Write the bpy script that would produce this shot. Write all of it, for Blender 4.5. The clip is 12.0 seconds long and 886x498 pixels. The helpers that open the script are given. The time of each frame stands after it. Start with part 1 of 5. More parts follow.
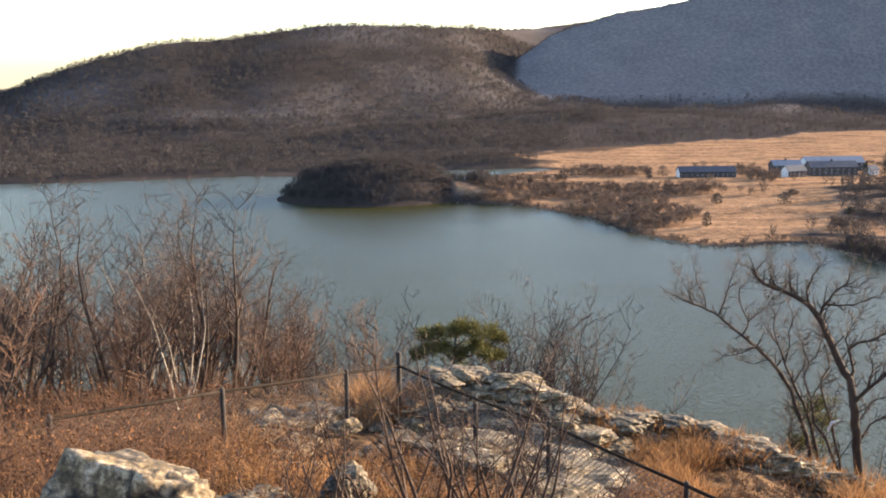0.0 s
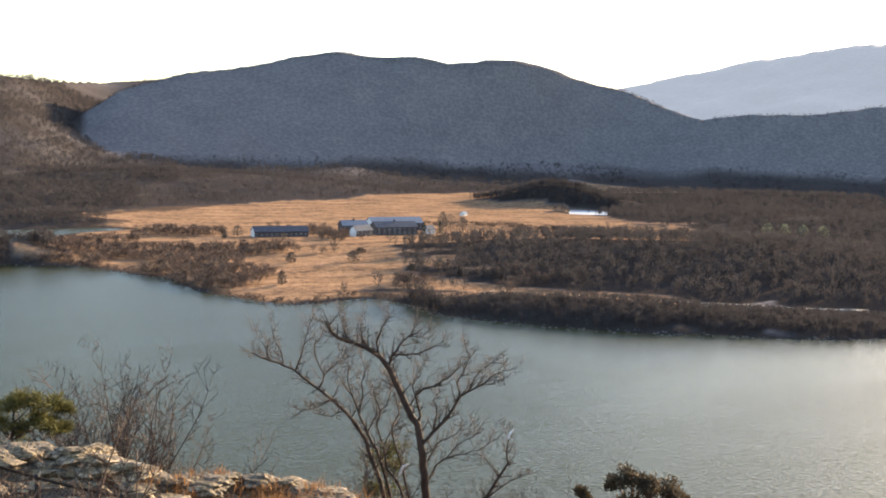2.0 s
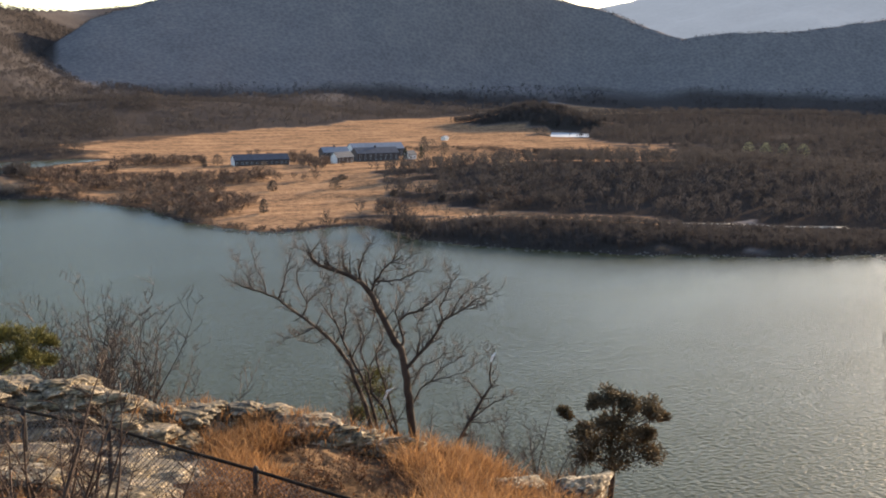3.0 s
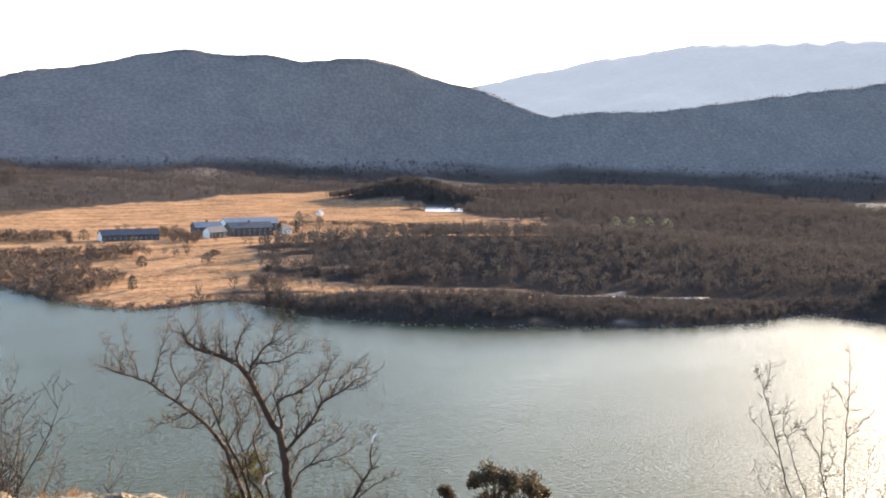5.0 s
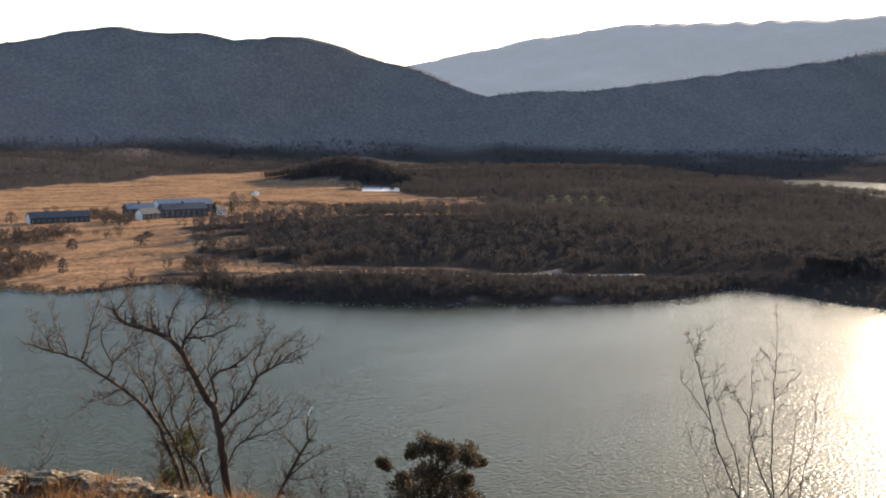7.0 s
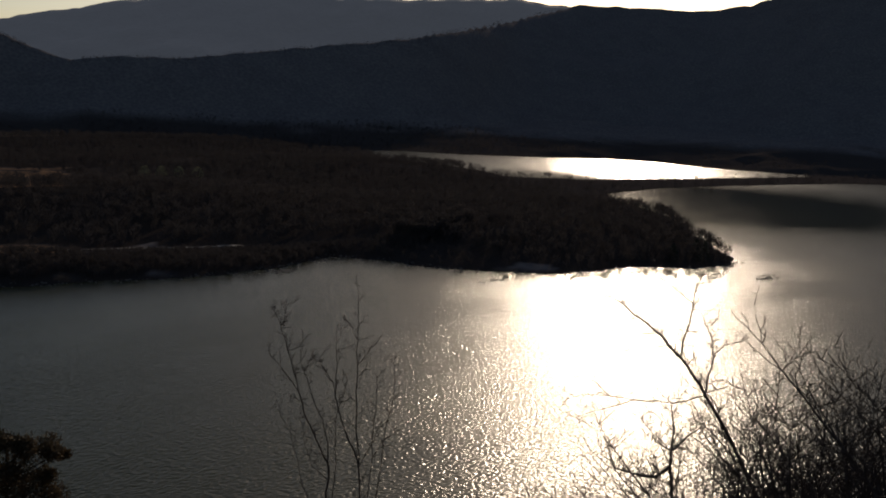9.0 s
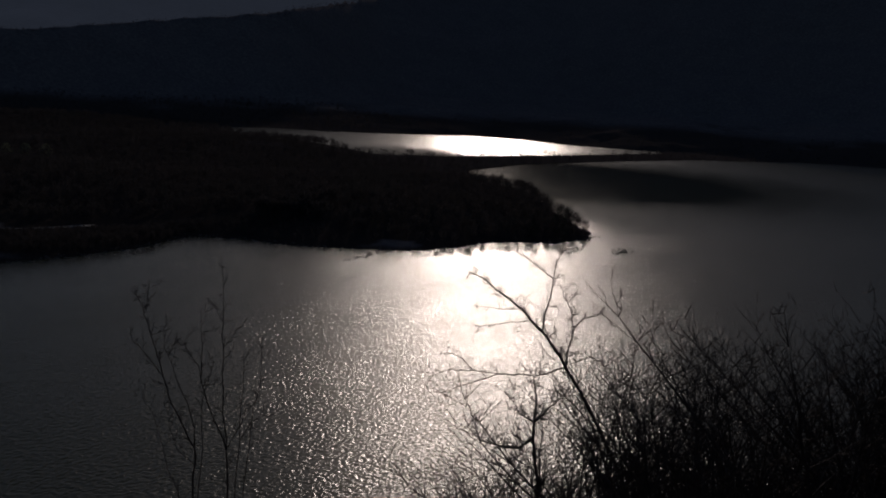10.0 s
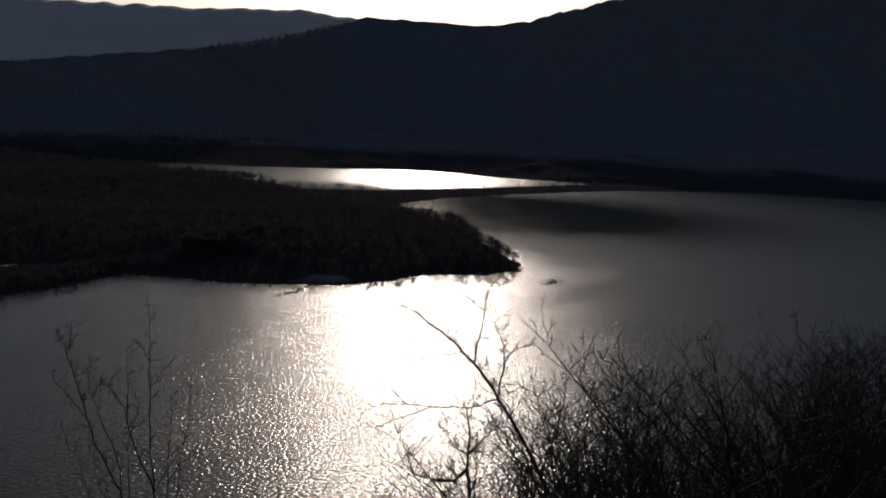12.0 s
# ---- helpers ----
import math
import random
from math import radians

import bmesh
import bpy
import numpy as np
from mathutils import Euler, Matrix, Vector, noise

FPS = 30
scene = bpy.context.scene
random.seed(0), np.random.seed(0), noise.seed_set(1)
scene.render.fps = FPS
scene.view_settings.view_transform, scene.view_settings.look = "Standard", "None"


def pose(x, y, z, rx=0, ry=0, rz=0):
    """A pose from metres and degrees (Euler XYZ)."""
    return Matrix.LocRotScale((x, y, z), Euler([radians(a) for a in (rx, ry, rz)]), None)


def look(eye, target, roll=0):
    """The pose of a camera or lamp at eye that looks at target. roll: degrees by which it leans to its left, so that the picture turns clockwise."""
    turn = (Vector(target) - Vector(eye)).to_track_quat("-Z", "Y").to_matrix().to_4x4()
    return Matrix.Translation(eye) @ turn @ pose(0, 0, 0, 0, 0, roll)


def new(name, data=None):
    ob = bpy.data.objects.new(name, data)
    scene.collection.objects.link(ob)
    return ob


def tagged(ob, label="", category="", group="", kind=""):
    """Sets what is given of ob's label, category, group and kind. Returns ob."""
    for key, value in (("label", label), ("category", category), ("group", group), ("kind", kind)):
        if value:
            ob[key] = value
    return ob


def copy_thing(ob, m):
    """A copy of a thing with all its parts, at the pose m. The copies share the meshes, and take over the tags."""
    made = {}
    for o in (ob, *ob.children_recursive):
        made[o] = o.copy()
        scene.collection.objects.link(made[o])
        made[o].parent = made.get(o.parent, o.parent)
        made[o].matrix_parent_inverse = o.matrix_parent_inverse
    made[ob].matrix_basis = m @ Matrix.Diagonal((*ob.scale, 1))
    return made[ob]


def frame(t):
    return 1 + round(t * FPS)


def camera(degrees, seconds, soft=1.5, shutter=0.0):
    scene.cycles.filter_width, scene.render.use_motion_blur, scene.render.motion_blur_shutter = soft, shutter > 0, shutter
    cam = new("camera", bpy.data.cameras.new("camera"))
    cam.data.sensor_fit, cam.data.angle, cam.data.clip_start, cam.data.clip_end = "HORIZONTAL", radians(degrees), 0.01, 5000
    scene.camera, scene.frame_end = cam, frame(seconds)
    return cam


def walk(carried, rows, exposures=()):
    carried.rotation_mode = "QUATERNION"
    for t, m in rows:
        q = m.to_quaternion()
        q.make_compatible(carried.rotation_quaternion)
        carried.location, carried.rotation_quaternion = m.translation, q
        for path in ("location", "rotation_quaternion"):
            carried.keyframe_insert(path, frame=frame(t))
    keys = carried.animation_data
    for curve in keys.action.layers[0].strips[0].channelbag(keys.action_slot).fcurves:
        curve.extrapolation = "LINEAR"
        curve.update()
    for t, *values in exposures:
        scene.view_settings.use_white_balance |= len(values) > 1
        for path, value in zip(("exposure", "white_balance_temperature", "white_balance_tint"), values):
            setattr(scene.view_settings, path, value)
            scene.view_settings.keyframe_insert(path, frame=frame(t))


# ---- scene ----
# camera and path: seconds, eye, heading, tilt and roll in degrees
cam = camera(47.7, 12.0, soft=1.9)
EYE_Z = 100.0
PATH = (
    (0, -0, -0, -0, 0.09, -10.38, -0.45),
    (0.5, 0.015, 0.022, -0.032, -8.84, -10.67, 2.14),
    (1, -0.089, 0.113, -0.038, -13.35, -10.91, 1.72),
    (1.5, -0.068, 0.142, -0.029, -19.81, -9.11, 2.22),
    (2, 0.034, 0.15, -0.063, -24.01, -6.65, 1.97),
    (2.5, -0.034, 0.162, -0.107, -25.55, -7.02, 0.31),
    (3, 0.079, 0.136, -0.05, -25.13, -10.9, 1.02),
    (3.2, 0.038, 0.175, -0.037, -28.28, -10.1, 0.85),
    (4.8, -0.06, 0.11, 0.04, -31.6, -8.47, 2.0),
    (5, -0.025, 0.12, 0.09, -32.2, -6.5, 1.57),
    (5.5, -0.03, 0.09, 0.012, -34.02, -8.64, -3.0),
    (6, 0.0, 0.095, 0.015, -32.54, -9.08, -1.75),
    (6.5, 0.0, 0.085, -0.02, -31.71, -9.16, -2.1),
    (7, 0.039, 0.113, -0.11, -35.83, -7.57, 1.46),
    (7.2, 0.052, 0.124, -0.066, -37.02, -7.68, 1.88),
    (8.8, 0.313, -0.069, 0.029, -55.59, -7.84, 3.29),
    (9, 0.251, -0.019, -0.016, -58.76, -8.36, 3.05),
    (9.5, 0.112, -0.073, 0.045, -63.61, -9.34, 3.35),
    (10, 0.096, -0.047, 0.054, -66.69, -9.22, 3.56),
    (10.5, 0.101, -0.058, 0.046, -66.55, -8.72, 3.21),
    (11, 0.096, -0.039, 0.054, -66.14, -8.35, 3),
    (11.5, 0.094, -0.083, 0.063, -68.4, -7.77, 3.97),
    (12, 0.111, -0.046, 0.047, -70.58, -7.1, 3.1),
)


def aim(x, y, z, yaw, pitch, roll):
    eye = Vector((x, y, EYE_Z + z))
    a, e = radians(yaw), radians(pitch)
    ahead = Vector((-math.sin(a) * math.cos(e), math.cos(a) * math.cos(e), math.sin(e)))
    return look(eye, eye + ahead, roll)


walk(cam, [(row[0], aim(*row[1:])) for row in PATH], exposures=(
    (0, 2.51, 6150, 15), (0.5, 2.28, 6200, 15), (1.2, 2.33, 6200, 15), (2, 2.42, 6310, 13), (2.5, 2.47, 6310, 13), (2.9, 2.10, 6310, 13), (3.2, 2.05, 6310, 13), (4.8, 2.65, 6250, 13), (5.1, 2.75, 6250, 13), (5.5, 2.27, 6250, 13), (6, 1.77, 6250, 13), (6.6, 1.52, 6250, 13), (7, 1.82, 6250, 13), (7.2, 1.82, 6250, 13), (8.8, -0.25, 6400, 14), (9.2, -1.65, 5600, 17), (10, -2.40, 5400, 20), (11, -2.30, 5400, 20), (12, -1.42, 5400, 18)))

# light: a low winter sun over the far ridge, and its sky
SUN_AZ, SUN_EL = radians(-69.3), radians(14.5)
to_sun = Vector((-math.sin(SUN_AZ) * math.cos(SUN_EL), math.cos(SUN_AZ) * math.cos(SUN_EL), math.sin(SUN_EL)))
sun = new("sun", bpy.data.lights.new("sun", "SUN"))
sun.data.energy, sun.data.angle, sun.data.color = 4.6, radians(0.53), (1.0, 0.79, 0.53)
sun.matrix_world = look((0, 0, 400), Vector((0, 0, 400)) - to_sun)
world = bpy.data.worlds.new("sky")
scene.world = world
world.use_nodes = True
sky = world.node_tree.nodes.new("ShaderNodeTexSky")
sky.sky_type, sky.sun_disc, sky.sun_elevation, sky.sun_rotation = "NISHITA", False, SUN_EL, -SUN_AZ
sky.altitude, sky.air_density, sky.dust_density, sky.ozone_density = 100, 1.0, 1.1, 1.0
world.node_tree.links.new(sky.outputs[0], world.node_tree.nodes["Background"].inputs[0])
world.node_tree.nodes["Background"].inputs[1].default_value = 0.12


# materials
def material(name, build):
    m = bpy.data.materials.new(name)
    m.use_nodes = True
    n, l = m.node_tree.nodes, m.node_tree.links
    b = n["Principled BSDF"]
    build(n, l, b)
    return m


def tex(n, l, kind, scale, detail=6.0, rough=0.6, coords="Object", stretch=None):
    c = n.new("ShaderNodeTexCoord")
    out = c.outputs[coords]
    if stretch:
        mp = n.new("ShaderNodeMapping")
        mp.inputs["Scale"].default_value = stretch
        l.new(out, mp.inputs[0])
        out = mp.outputs[0]
    t = n.new("ShaderNodeTex" + kind)
    t.inputs["Scale"].default_value = scale
    if kind == "Noise":
        t.inputs["Detail"].default_value, t.inputs["Roughness"].default_value = detail, rough
    l.new(out, t.inputs["Vector"])
    return t.outputs[0]


def ramp(n, l, fac, stops):
    r = n.new("ShaderNodeValToRGB")
    while len(r.color_ramp.elements) < len(stops):
        r.color_ramp.elements.new(0.5)
    for e, (p, c) in zip(r.color_ramp.elements, stops):
        e.position, e.color = p, (*c, 1) if len(c) == 3 else c
    l.new(fac, r.inputs[0])
    return r.outputs[0]


def mix(n, l, fac, a, b, how="MIX"):
    x = n.new("ShaderNodeMix")
    x.data_type, x.blend_type = "RGBA", how
    for v, s in ((fac, x.inputs[0]), (a, x.inputs[6]), (b, x.inputs[7])):
        if isinstance(v, (int, float)):
            s.default_value = v
        elif isinstance(v, tuple):
            s.default_value = (*v, 1)
        else:
            l.new(v, s)
    return x.outputs[2]


def bump(n, l, b, height, strength, distance):
    p = n.new("ShaderNodeBump")
    p.inputs["Strength"].default_value, p.inputs["Distance"].default_value = strength, distance
    l.new(height, p.inputs["Height"])
    l.new(p.outputs[0], b.inputs["Normal"])
    return p


def varied(name, dark, light, scale, rough=0.9, relief=0.0, size=0.05, fine=None, stretch=None, spread=(0.35, 0.65)):
    """A rough surface of two tones at two scales."""
    def build(n, l, b):
        big = tex(n, l, "Noise", scale, 5, 0.6, stretch=stretch)
        small = tex(n, l, "Noise", fine or scale * 9, 4, 0.65, stretch=stretch)
        f = mix(n, l, 0.45, big, small)
        l.new(ramp(n, l, f, [(spread[0], dark), (spread[1], light)]), b.inputs["Base Color"])
        b.inputs["Roughness"].default_value = rough
        b.inputs["Specular IOR Level"].default_value = 0.25
        if relief:
            bump(n, l, b, f, relief, size)
    return material(name, build)


def water_build(n, l, b):
    b.inputs["Base Color"].default_value = (0.026, 0.025, 0.006, 1)
    b.inputs["IOR"].default_value = 1.333
    b.inputs["Specular IOR Level"].default_value = 0.15
    b.inputs["Roughness"].default_value = 0.10
    # the cove behind the point lies sheltered and calmer than the open river
    at = n.new("ShaderNodeTexCoord")
    far = n.new("ShaderNodeVectorMath")
    far.operation = "DISTANCE"
    far.inputs[1].default_value = (1130, 395, 0)
    l.new(at.outputs["Object"], far.inputs[0])
    calm = n.new("ShaderNodeMapRange")
    calm.inputs[1].default_value, calm.inputs[2].default_value, calm.inputs[3].default_value, calm.inputs[4].default_value = 230, 480, 0.2, 1.0
    l.new(far.outputs["Value"], calm.inputs[0])
    gloss = n.new("ShaderNodeMapRange")
    gloss.inputs[1].default_value, gloss.inputs[2].default_value, gloss.inputs[3].default_value, gloss.inputs[4].default_value = 0.2, 1.0, 0.06, 0.21
    l.new(calm.outputs[0], gloss.inputs[0])
    l.new(gloss.outputs[0], b.inputs["Roughness"])
    chop = tex(n, l, "Noise", 0.62, 2, 0.5, stretch=(1.0, 1.3, 1.0))
    ripple = tex(n, l, "Noise", 3.2, 2, 0.6)
    p = bump(n, l, b, mix(n, l, 0.10, chop, ripple), 1.0, 0.56)
    gust = tex(n, l, "Noise", 0.012, 3, 0.55, stretch=(1, 2.2, 1))
    g = n.new("ShaderNodeMapRange")
    g.inputs[1].default_value, g.inputs[2].default_value, g.inputs[3].default_value, g.inputs[4].default_value = 0.35, 0.65, 0.75, 1.0
    l.new(gust, g.inputs[0])
    m = n.new("ShaderNodeMath")
    m.operation = "MULTIPLY"
    l.new(g.outputs[0], m.inputs[0])
    l.new(calm.outputs[0], m.inputs[1])
    l.new(m.outputs[0], p.inputs["Strength"])


WATER = material("river_water", water_build)


# the land: shorelines in plan
SHORE_EAST = ((-12, 748), (32, 729), (51, 723), (73, 691), (96, 659), (102, 625), (124, 573), (137, 553), (151, 545), (170, 547), (192, 557), (208, 552),
              (216, 526), (219, 498), (243, 472), (266, 452), (294, 431), (335, 411), (379, 391), (412, 380), (456, 377), (496, 382), (512, 352))
SHORE_TIP = ((508, 325), (516, 300), (544, 257), (583, 236), (617, 230), (643, 199), (678, 183), (712, 190), (752, 212), (850, 268), (960, 330),
             (1040, 400), (1090, 440), (1140, 462), (1307, 452), (1451, 412), (1607, 361), (1775, 297), (1872, 210), (1998, 118), (2061, -154), (2200, -900))
SHORE_FAR = ((4990, -2400), (4990, 4990), (-4990, 4990), (-4990, 1500), (-1500, 1000), (-389, 880), (-317, 888), (-250, 907), (-193, 928), (-138, 922),
             (-35, 966), (32, 972), (80, 990), (112, 967), (62, 935), (26, 870), (16, 800))
LAKE = ((1529, 1123), (1640, 1090), (1690, 988), (1826, 874), (1961, 807), (1984, 709), (1915, 560), (1950, 400), (1890, 385), (1758, 425), (1534, 500),
        (1408, 548), (1308, 592), (1236, 640), (1330, 780), (1375, 840), (1385, 940))
POND = ((666, 1105), (708, 1078), (763, 1162), (718, 1190))


def side(px, py, ring):
    """Signed distance to a closed outline, positive inside."""
    ring = np.array(ring, float)
    best, inside = np.full(px.shape, 1e12), np.zeros(px.shape, bool)
    for (ax, ay), (bx, by) in zip(ring, np.roll(ring, -1, 0)):
        ex, ey = bx - ax, by - ay
        u = np.clip(((px - ax) * ex + (py - ay) * ey) / (ex * ex + ey * ey), 0, 1)
        best = np.minimum(best, (px - ax - u * ex) ** 2 + (py - ay - u * ey) ** 2)
        if ay != by:
            inside ^= ((ay > py) != (by > py)) & (px < ex * (py - ay) / ey + ax)
    return np.where(inside, 1, -1) * np.sqrt(best)


def fbm(px, py, scale, octaves=4, seed=0):
    """Smooth value noise on a lattice, about -1 to 1."""
    rng = np.random.RandomState(seed)
    table, out, amp = rng.rand(256, 256), 0.0, 1.0
    for k in range(octaves):
        x, y = px / scale + 17.3 * k, py / scale + 9.1 * k
        i, j = np.floor(x).astype(int), np.floor(y).astype(int)
        u, v = x - i, y - j
        u, v = u * u * (3 - 2 * u), v * v * (3 - 2 * v)
        g = lambda a, c: table[(i + a) % 256, (j + c) % 256]
        out = out + amp * ((g(0, 0) * (1 - u) + g(1, 0) * u) * (1 - v) + (g(0, 1) * (1 - u) + g(1, 1) * u) * v - 0.5) * 2
        amp, scale = amp * 0.5, scale * 0.5
    return out


# ridges: bearing (degrees to the right of +y), foot distance, crest distance, crest height
RIDGE_WEST = ((-60, 900, 1400, 60), (-30, 930, 1500, 30), (-23.6, 960, 1745, 57), (-21.7, 960, 1760, 84), (-19.4, 960, 1778, 109), (-17, 960, 1798, 128), (-15, 960, 1814, 141), (-11.7, 960, 1840, 148),
              (-8.9, 960, 1862, 165), (-6.2, 1027, 1884, 175), (-2.6, 1081, 1913, 173), (1, 1060, 2050, 175), (3, 1080, 2300, 182), (5.2, 1110, 2600, 190), (9, 1200, 2700, 217), (30, 1900, 3000, 60))
RIDGE_MID = ((-2.5, 1110, 1830, 0), (-0.8, 1115, 1840, 4), (0.5, 1120, 1850, 14), (1.8, 1130, 1870, 38), (2.5, 1150, 1900, 63), (3.3, 1160, 1950, 91), (4.5, 1170, 2000, 121), (6, 1180, 2050, 157), (9, 1210, 2100, 196), (12.5, 1260, 2150, 221), (15.4, 1350, 2200, 251), (17.9, 1450, 2200, 264),
             (20.4, 1550, 2200, 258), (21.8, 1600, 2200, 263), (24.4, 1680, 2200, 249), (27.1, 1780, 2250, 266), (29.4, 1820, 2300, 257), (32, 1880, 2350, 225), (34, 1900, 2350, 206), (37, 1920, 2300, 160), (42, 1950, 2300, 105), (48, 1950, 2300, 50), (56, 1950, 2300, 0))
RIDGE_FAR = ((28, 2600, 4408, 216), (33.5, 2600, 4524, 320), (35.5, 2600, 4582, 362), (39.6, 2600, 4640, 445), (42.5, 2600, 4640, 482), (45.4, 2600, 4640, 525), (50, 2600, 4640, 538), (55.4, 2600, 4640, 547),
             (62, 2600, 4640, 577), (70, 2600, 4640, 506))
RIDGE_NORTH = ((32.5, 1960, 2250, 0), (34.5, 1960, 2250, 57), (36.5, 1960, 2260, 120), (38.5, 1960, 2270, 150), (41, 1960, 2280, 160), (44, 1960, 2300, 164), (48.6, 1980, 2450, 199), (54.6, 2010, 2580, 241), (57, 2000, 2700, 269), (60.2, 1990, 3100, 335),
               (62, 2000, 3600, 395), (65.7, 2060, 4100, 508), (69, 2130, 4100, 502), (72.5, 2080, 4100, 502), (74.4, 2010, 4100, 521), (76.5, 2000, 4026, 558), (79.1, 2010, 3953, 606), (85, 2030, 3807, 656), (100, 2120, 3807, 685), (130, 2400, 4392, 568))
# wooded knolls: centre, half axes, turn, height
KNOLLS = ((-55, 772, 88, 50, 0, 26), (470, 660, 210, 130, -28, 15), (560, 560, 140, 110, -30, 9), (640, 330, 150, 80, -50, 11), (800, 380, 190, 110, -40, 13), (722, 1236, 92, 52, -30, 27),
          (1000, 1270, 240, 170, -25, 14), (1240, 1200, 170, 150, -30, 12), (900, 950, 240, 120, -40, 8), (-30, 1230, 190, 120, 12, 24), (130, 1420, 190, 110, 0, 26), (330, 1500, 230, 130, -15, 22), (60, 1010, 55, 30, 0, 7),
          (1150, 800, 190, 130, -40, 8), (310, 470, 120, 45, -38, 7))


def ridge(px, py, rows, seed, bench):
    r, a = np.hypot(px, py), np.degrees(np.arctan2(px, py))
    k = np.array(rows, float)
    fine = np.arange(k[0, 0] - 3, k[-1, 0] + 3, 0.1)

    def profile(i, spread):
        y = np.interp(fine, k[:, 0], k[:, i])
        y = np.convolve(np.pad(y, spread, mode="edge"), np.hanning(2 * spread + 3)[1:-1] / np.hanning(2 * spread + 3).sum(), "valid")
        return np.interp(a, fine, y)

    foot, crest, top = profile(1, 25), profile(2, 25), profile(3, 11)
    inside = np.clip(np.minimum(a - k[0, 0], k[-1, 0] - a) / 1.2, 0, 1)
    u = np.clip((r - foot) / (crest - foot), 0, 1)
    w = np.clip((u - bench) / (1 - bench), 0, 1)
    rise = (w * w * (2 - w) * 0.4 + w * 0.6) * 0.86 + 0.14 * np.minimum(u * 2.2, 1)
    down = np.clip((r - crest) / 520, 0, 1) * 1.9
    folds = fbm(px, py, 330, 4, seed) * 0.05 * np.sin(np.pi * np.clip(u, 0, 1)) + fbm(px, py, 60, 2, seed + 1) * 0.012
    return np.where(r > foot, top * (rise * (1 - 0.45 * down) + folds * (u > 0)), 0) * inside


# the hillside under the camera: heights by bearing (rows) and distance (columns)
NEAR_AZ = (-180, -110, -60, -25, -13, 0, 12, 17, 22, 34, 50, 80, 120, 180)
NEAR_R = (0, 2.5, 7, 11, 14, 18, 24, 30, 45)
LEVEL_BACK = (98.35, 98.35, 98.5, 98.7, 98.9, 99.2, 100, 101, 105)
LEVEL_SIDE = (98.35, 98.3, 97.2, 96.2, 95.4, 94.4, 92.8, 91.2, 87)
NEAR_Z = (LEVEL_BACK, LEVEL_BACK, LEVEL_SIDE,
          (98.35, 98.35, 96.6, 95.2, 94.5, 93.5, 92.2, 90.8, 86),
          (98.35, 98.35, 96.4, 94.9, 94.2, 93.5, 92.2, 90.6, 85),
          (98.35, 98.35, 96.2, 94.6, 93.7, 93.3, 91.5, 87, 75),
          (98.35, 98.35, 96.0, 94.2, 93.3, 93.05, 89.8, 85, 73),
          (98.35, 98.35, 96.0, 94.2, 93.25, 92.95, 89.9, 85.5, 73.5),
          (98.35, 98.35, 96.0, 94.2, 93.15, 92.6, 90.0, 86, 74),
          (98.35, 98.35, 95.9, 94.0, 92.9, 91.6, 88.8, 84.5, 72),
          (98.35, 98.35, 95.8, 93.6, 92.2, 90.4, 87.6, 84, 72),
          (98.35, 98.35, 95.8, 93.6, 92.3, 90.8, 88.2, 85, 75), LEVEL_BACK, LEVEL_BACK)


def near_slope(px, py):
    """A slope to a brink, then a steep fall to the river."""
    r, a = np.hypot(px, py), np.degrees(np.arctan2(px, py))
    table = np.array(NEAR_Z, float)
    i = np.clip(np.searchsorted(NEAR_AZ, a, side="right") - 1, 0, len(NEAR_AZ) - 2)
    j = np.clip(np.searchsorted(NEAR_R, r, side="right") - 1, 0, len(NEAR_R) - 2)
    az, rs = np.array(NEAR_AZ, float), np.array(NEAR_R, float)
    u, v = (a - az[i]) / (az[i + 1] - az[i]), np.clip((r - rs[j]) / (rs[j + 1] - rs[j]), 0, 1)
    u = u * u * (3 - 2 * u)
    z = (table[i, j] * (1 - u) + table[i + 1, j] * u) * (1 - v) + (table[i, j + 1] * (1 - u) + table[i + 1, j + 1] * u) * v
    front = np.clip((118 - np.abs(a)) / 20, 0, 1)
    z = z - front * (0.85 * np.clip(r - 45, 0, 60) + 0.42 * np.clip(r - 105, 0, None)) + (1 - front) * 0.2 * np.clip(r - 45, 0, 500)
    return z + fbm(px, py, 3.1, 4, 11) * 0.14 * np.clip(r / 6, 0, 1)


LAND = SHORE_EAST + SHORE_TIP + SHORE_FAR


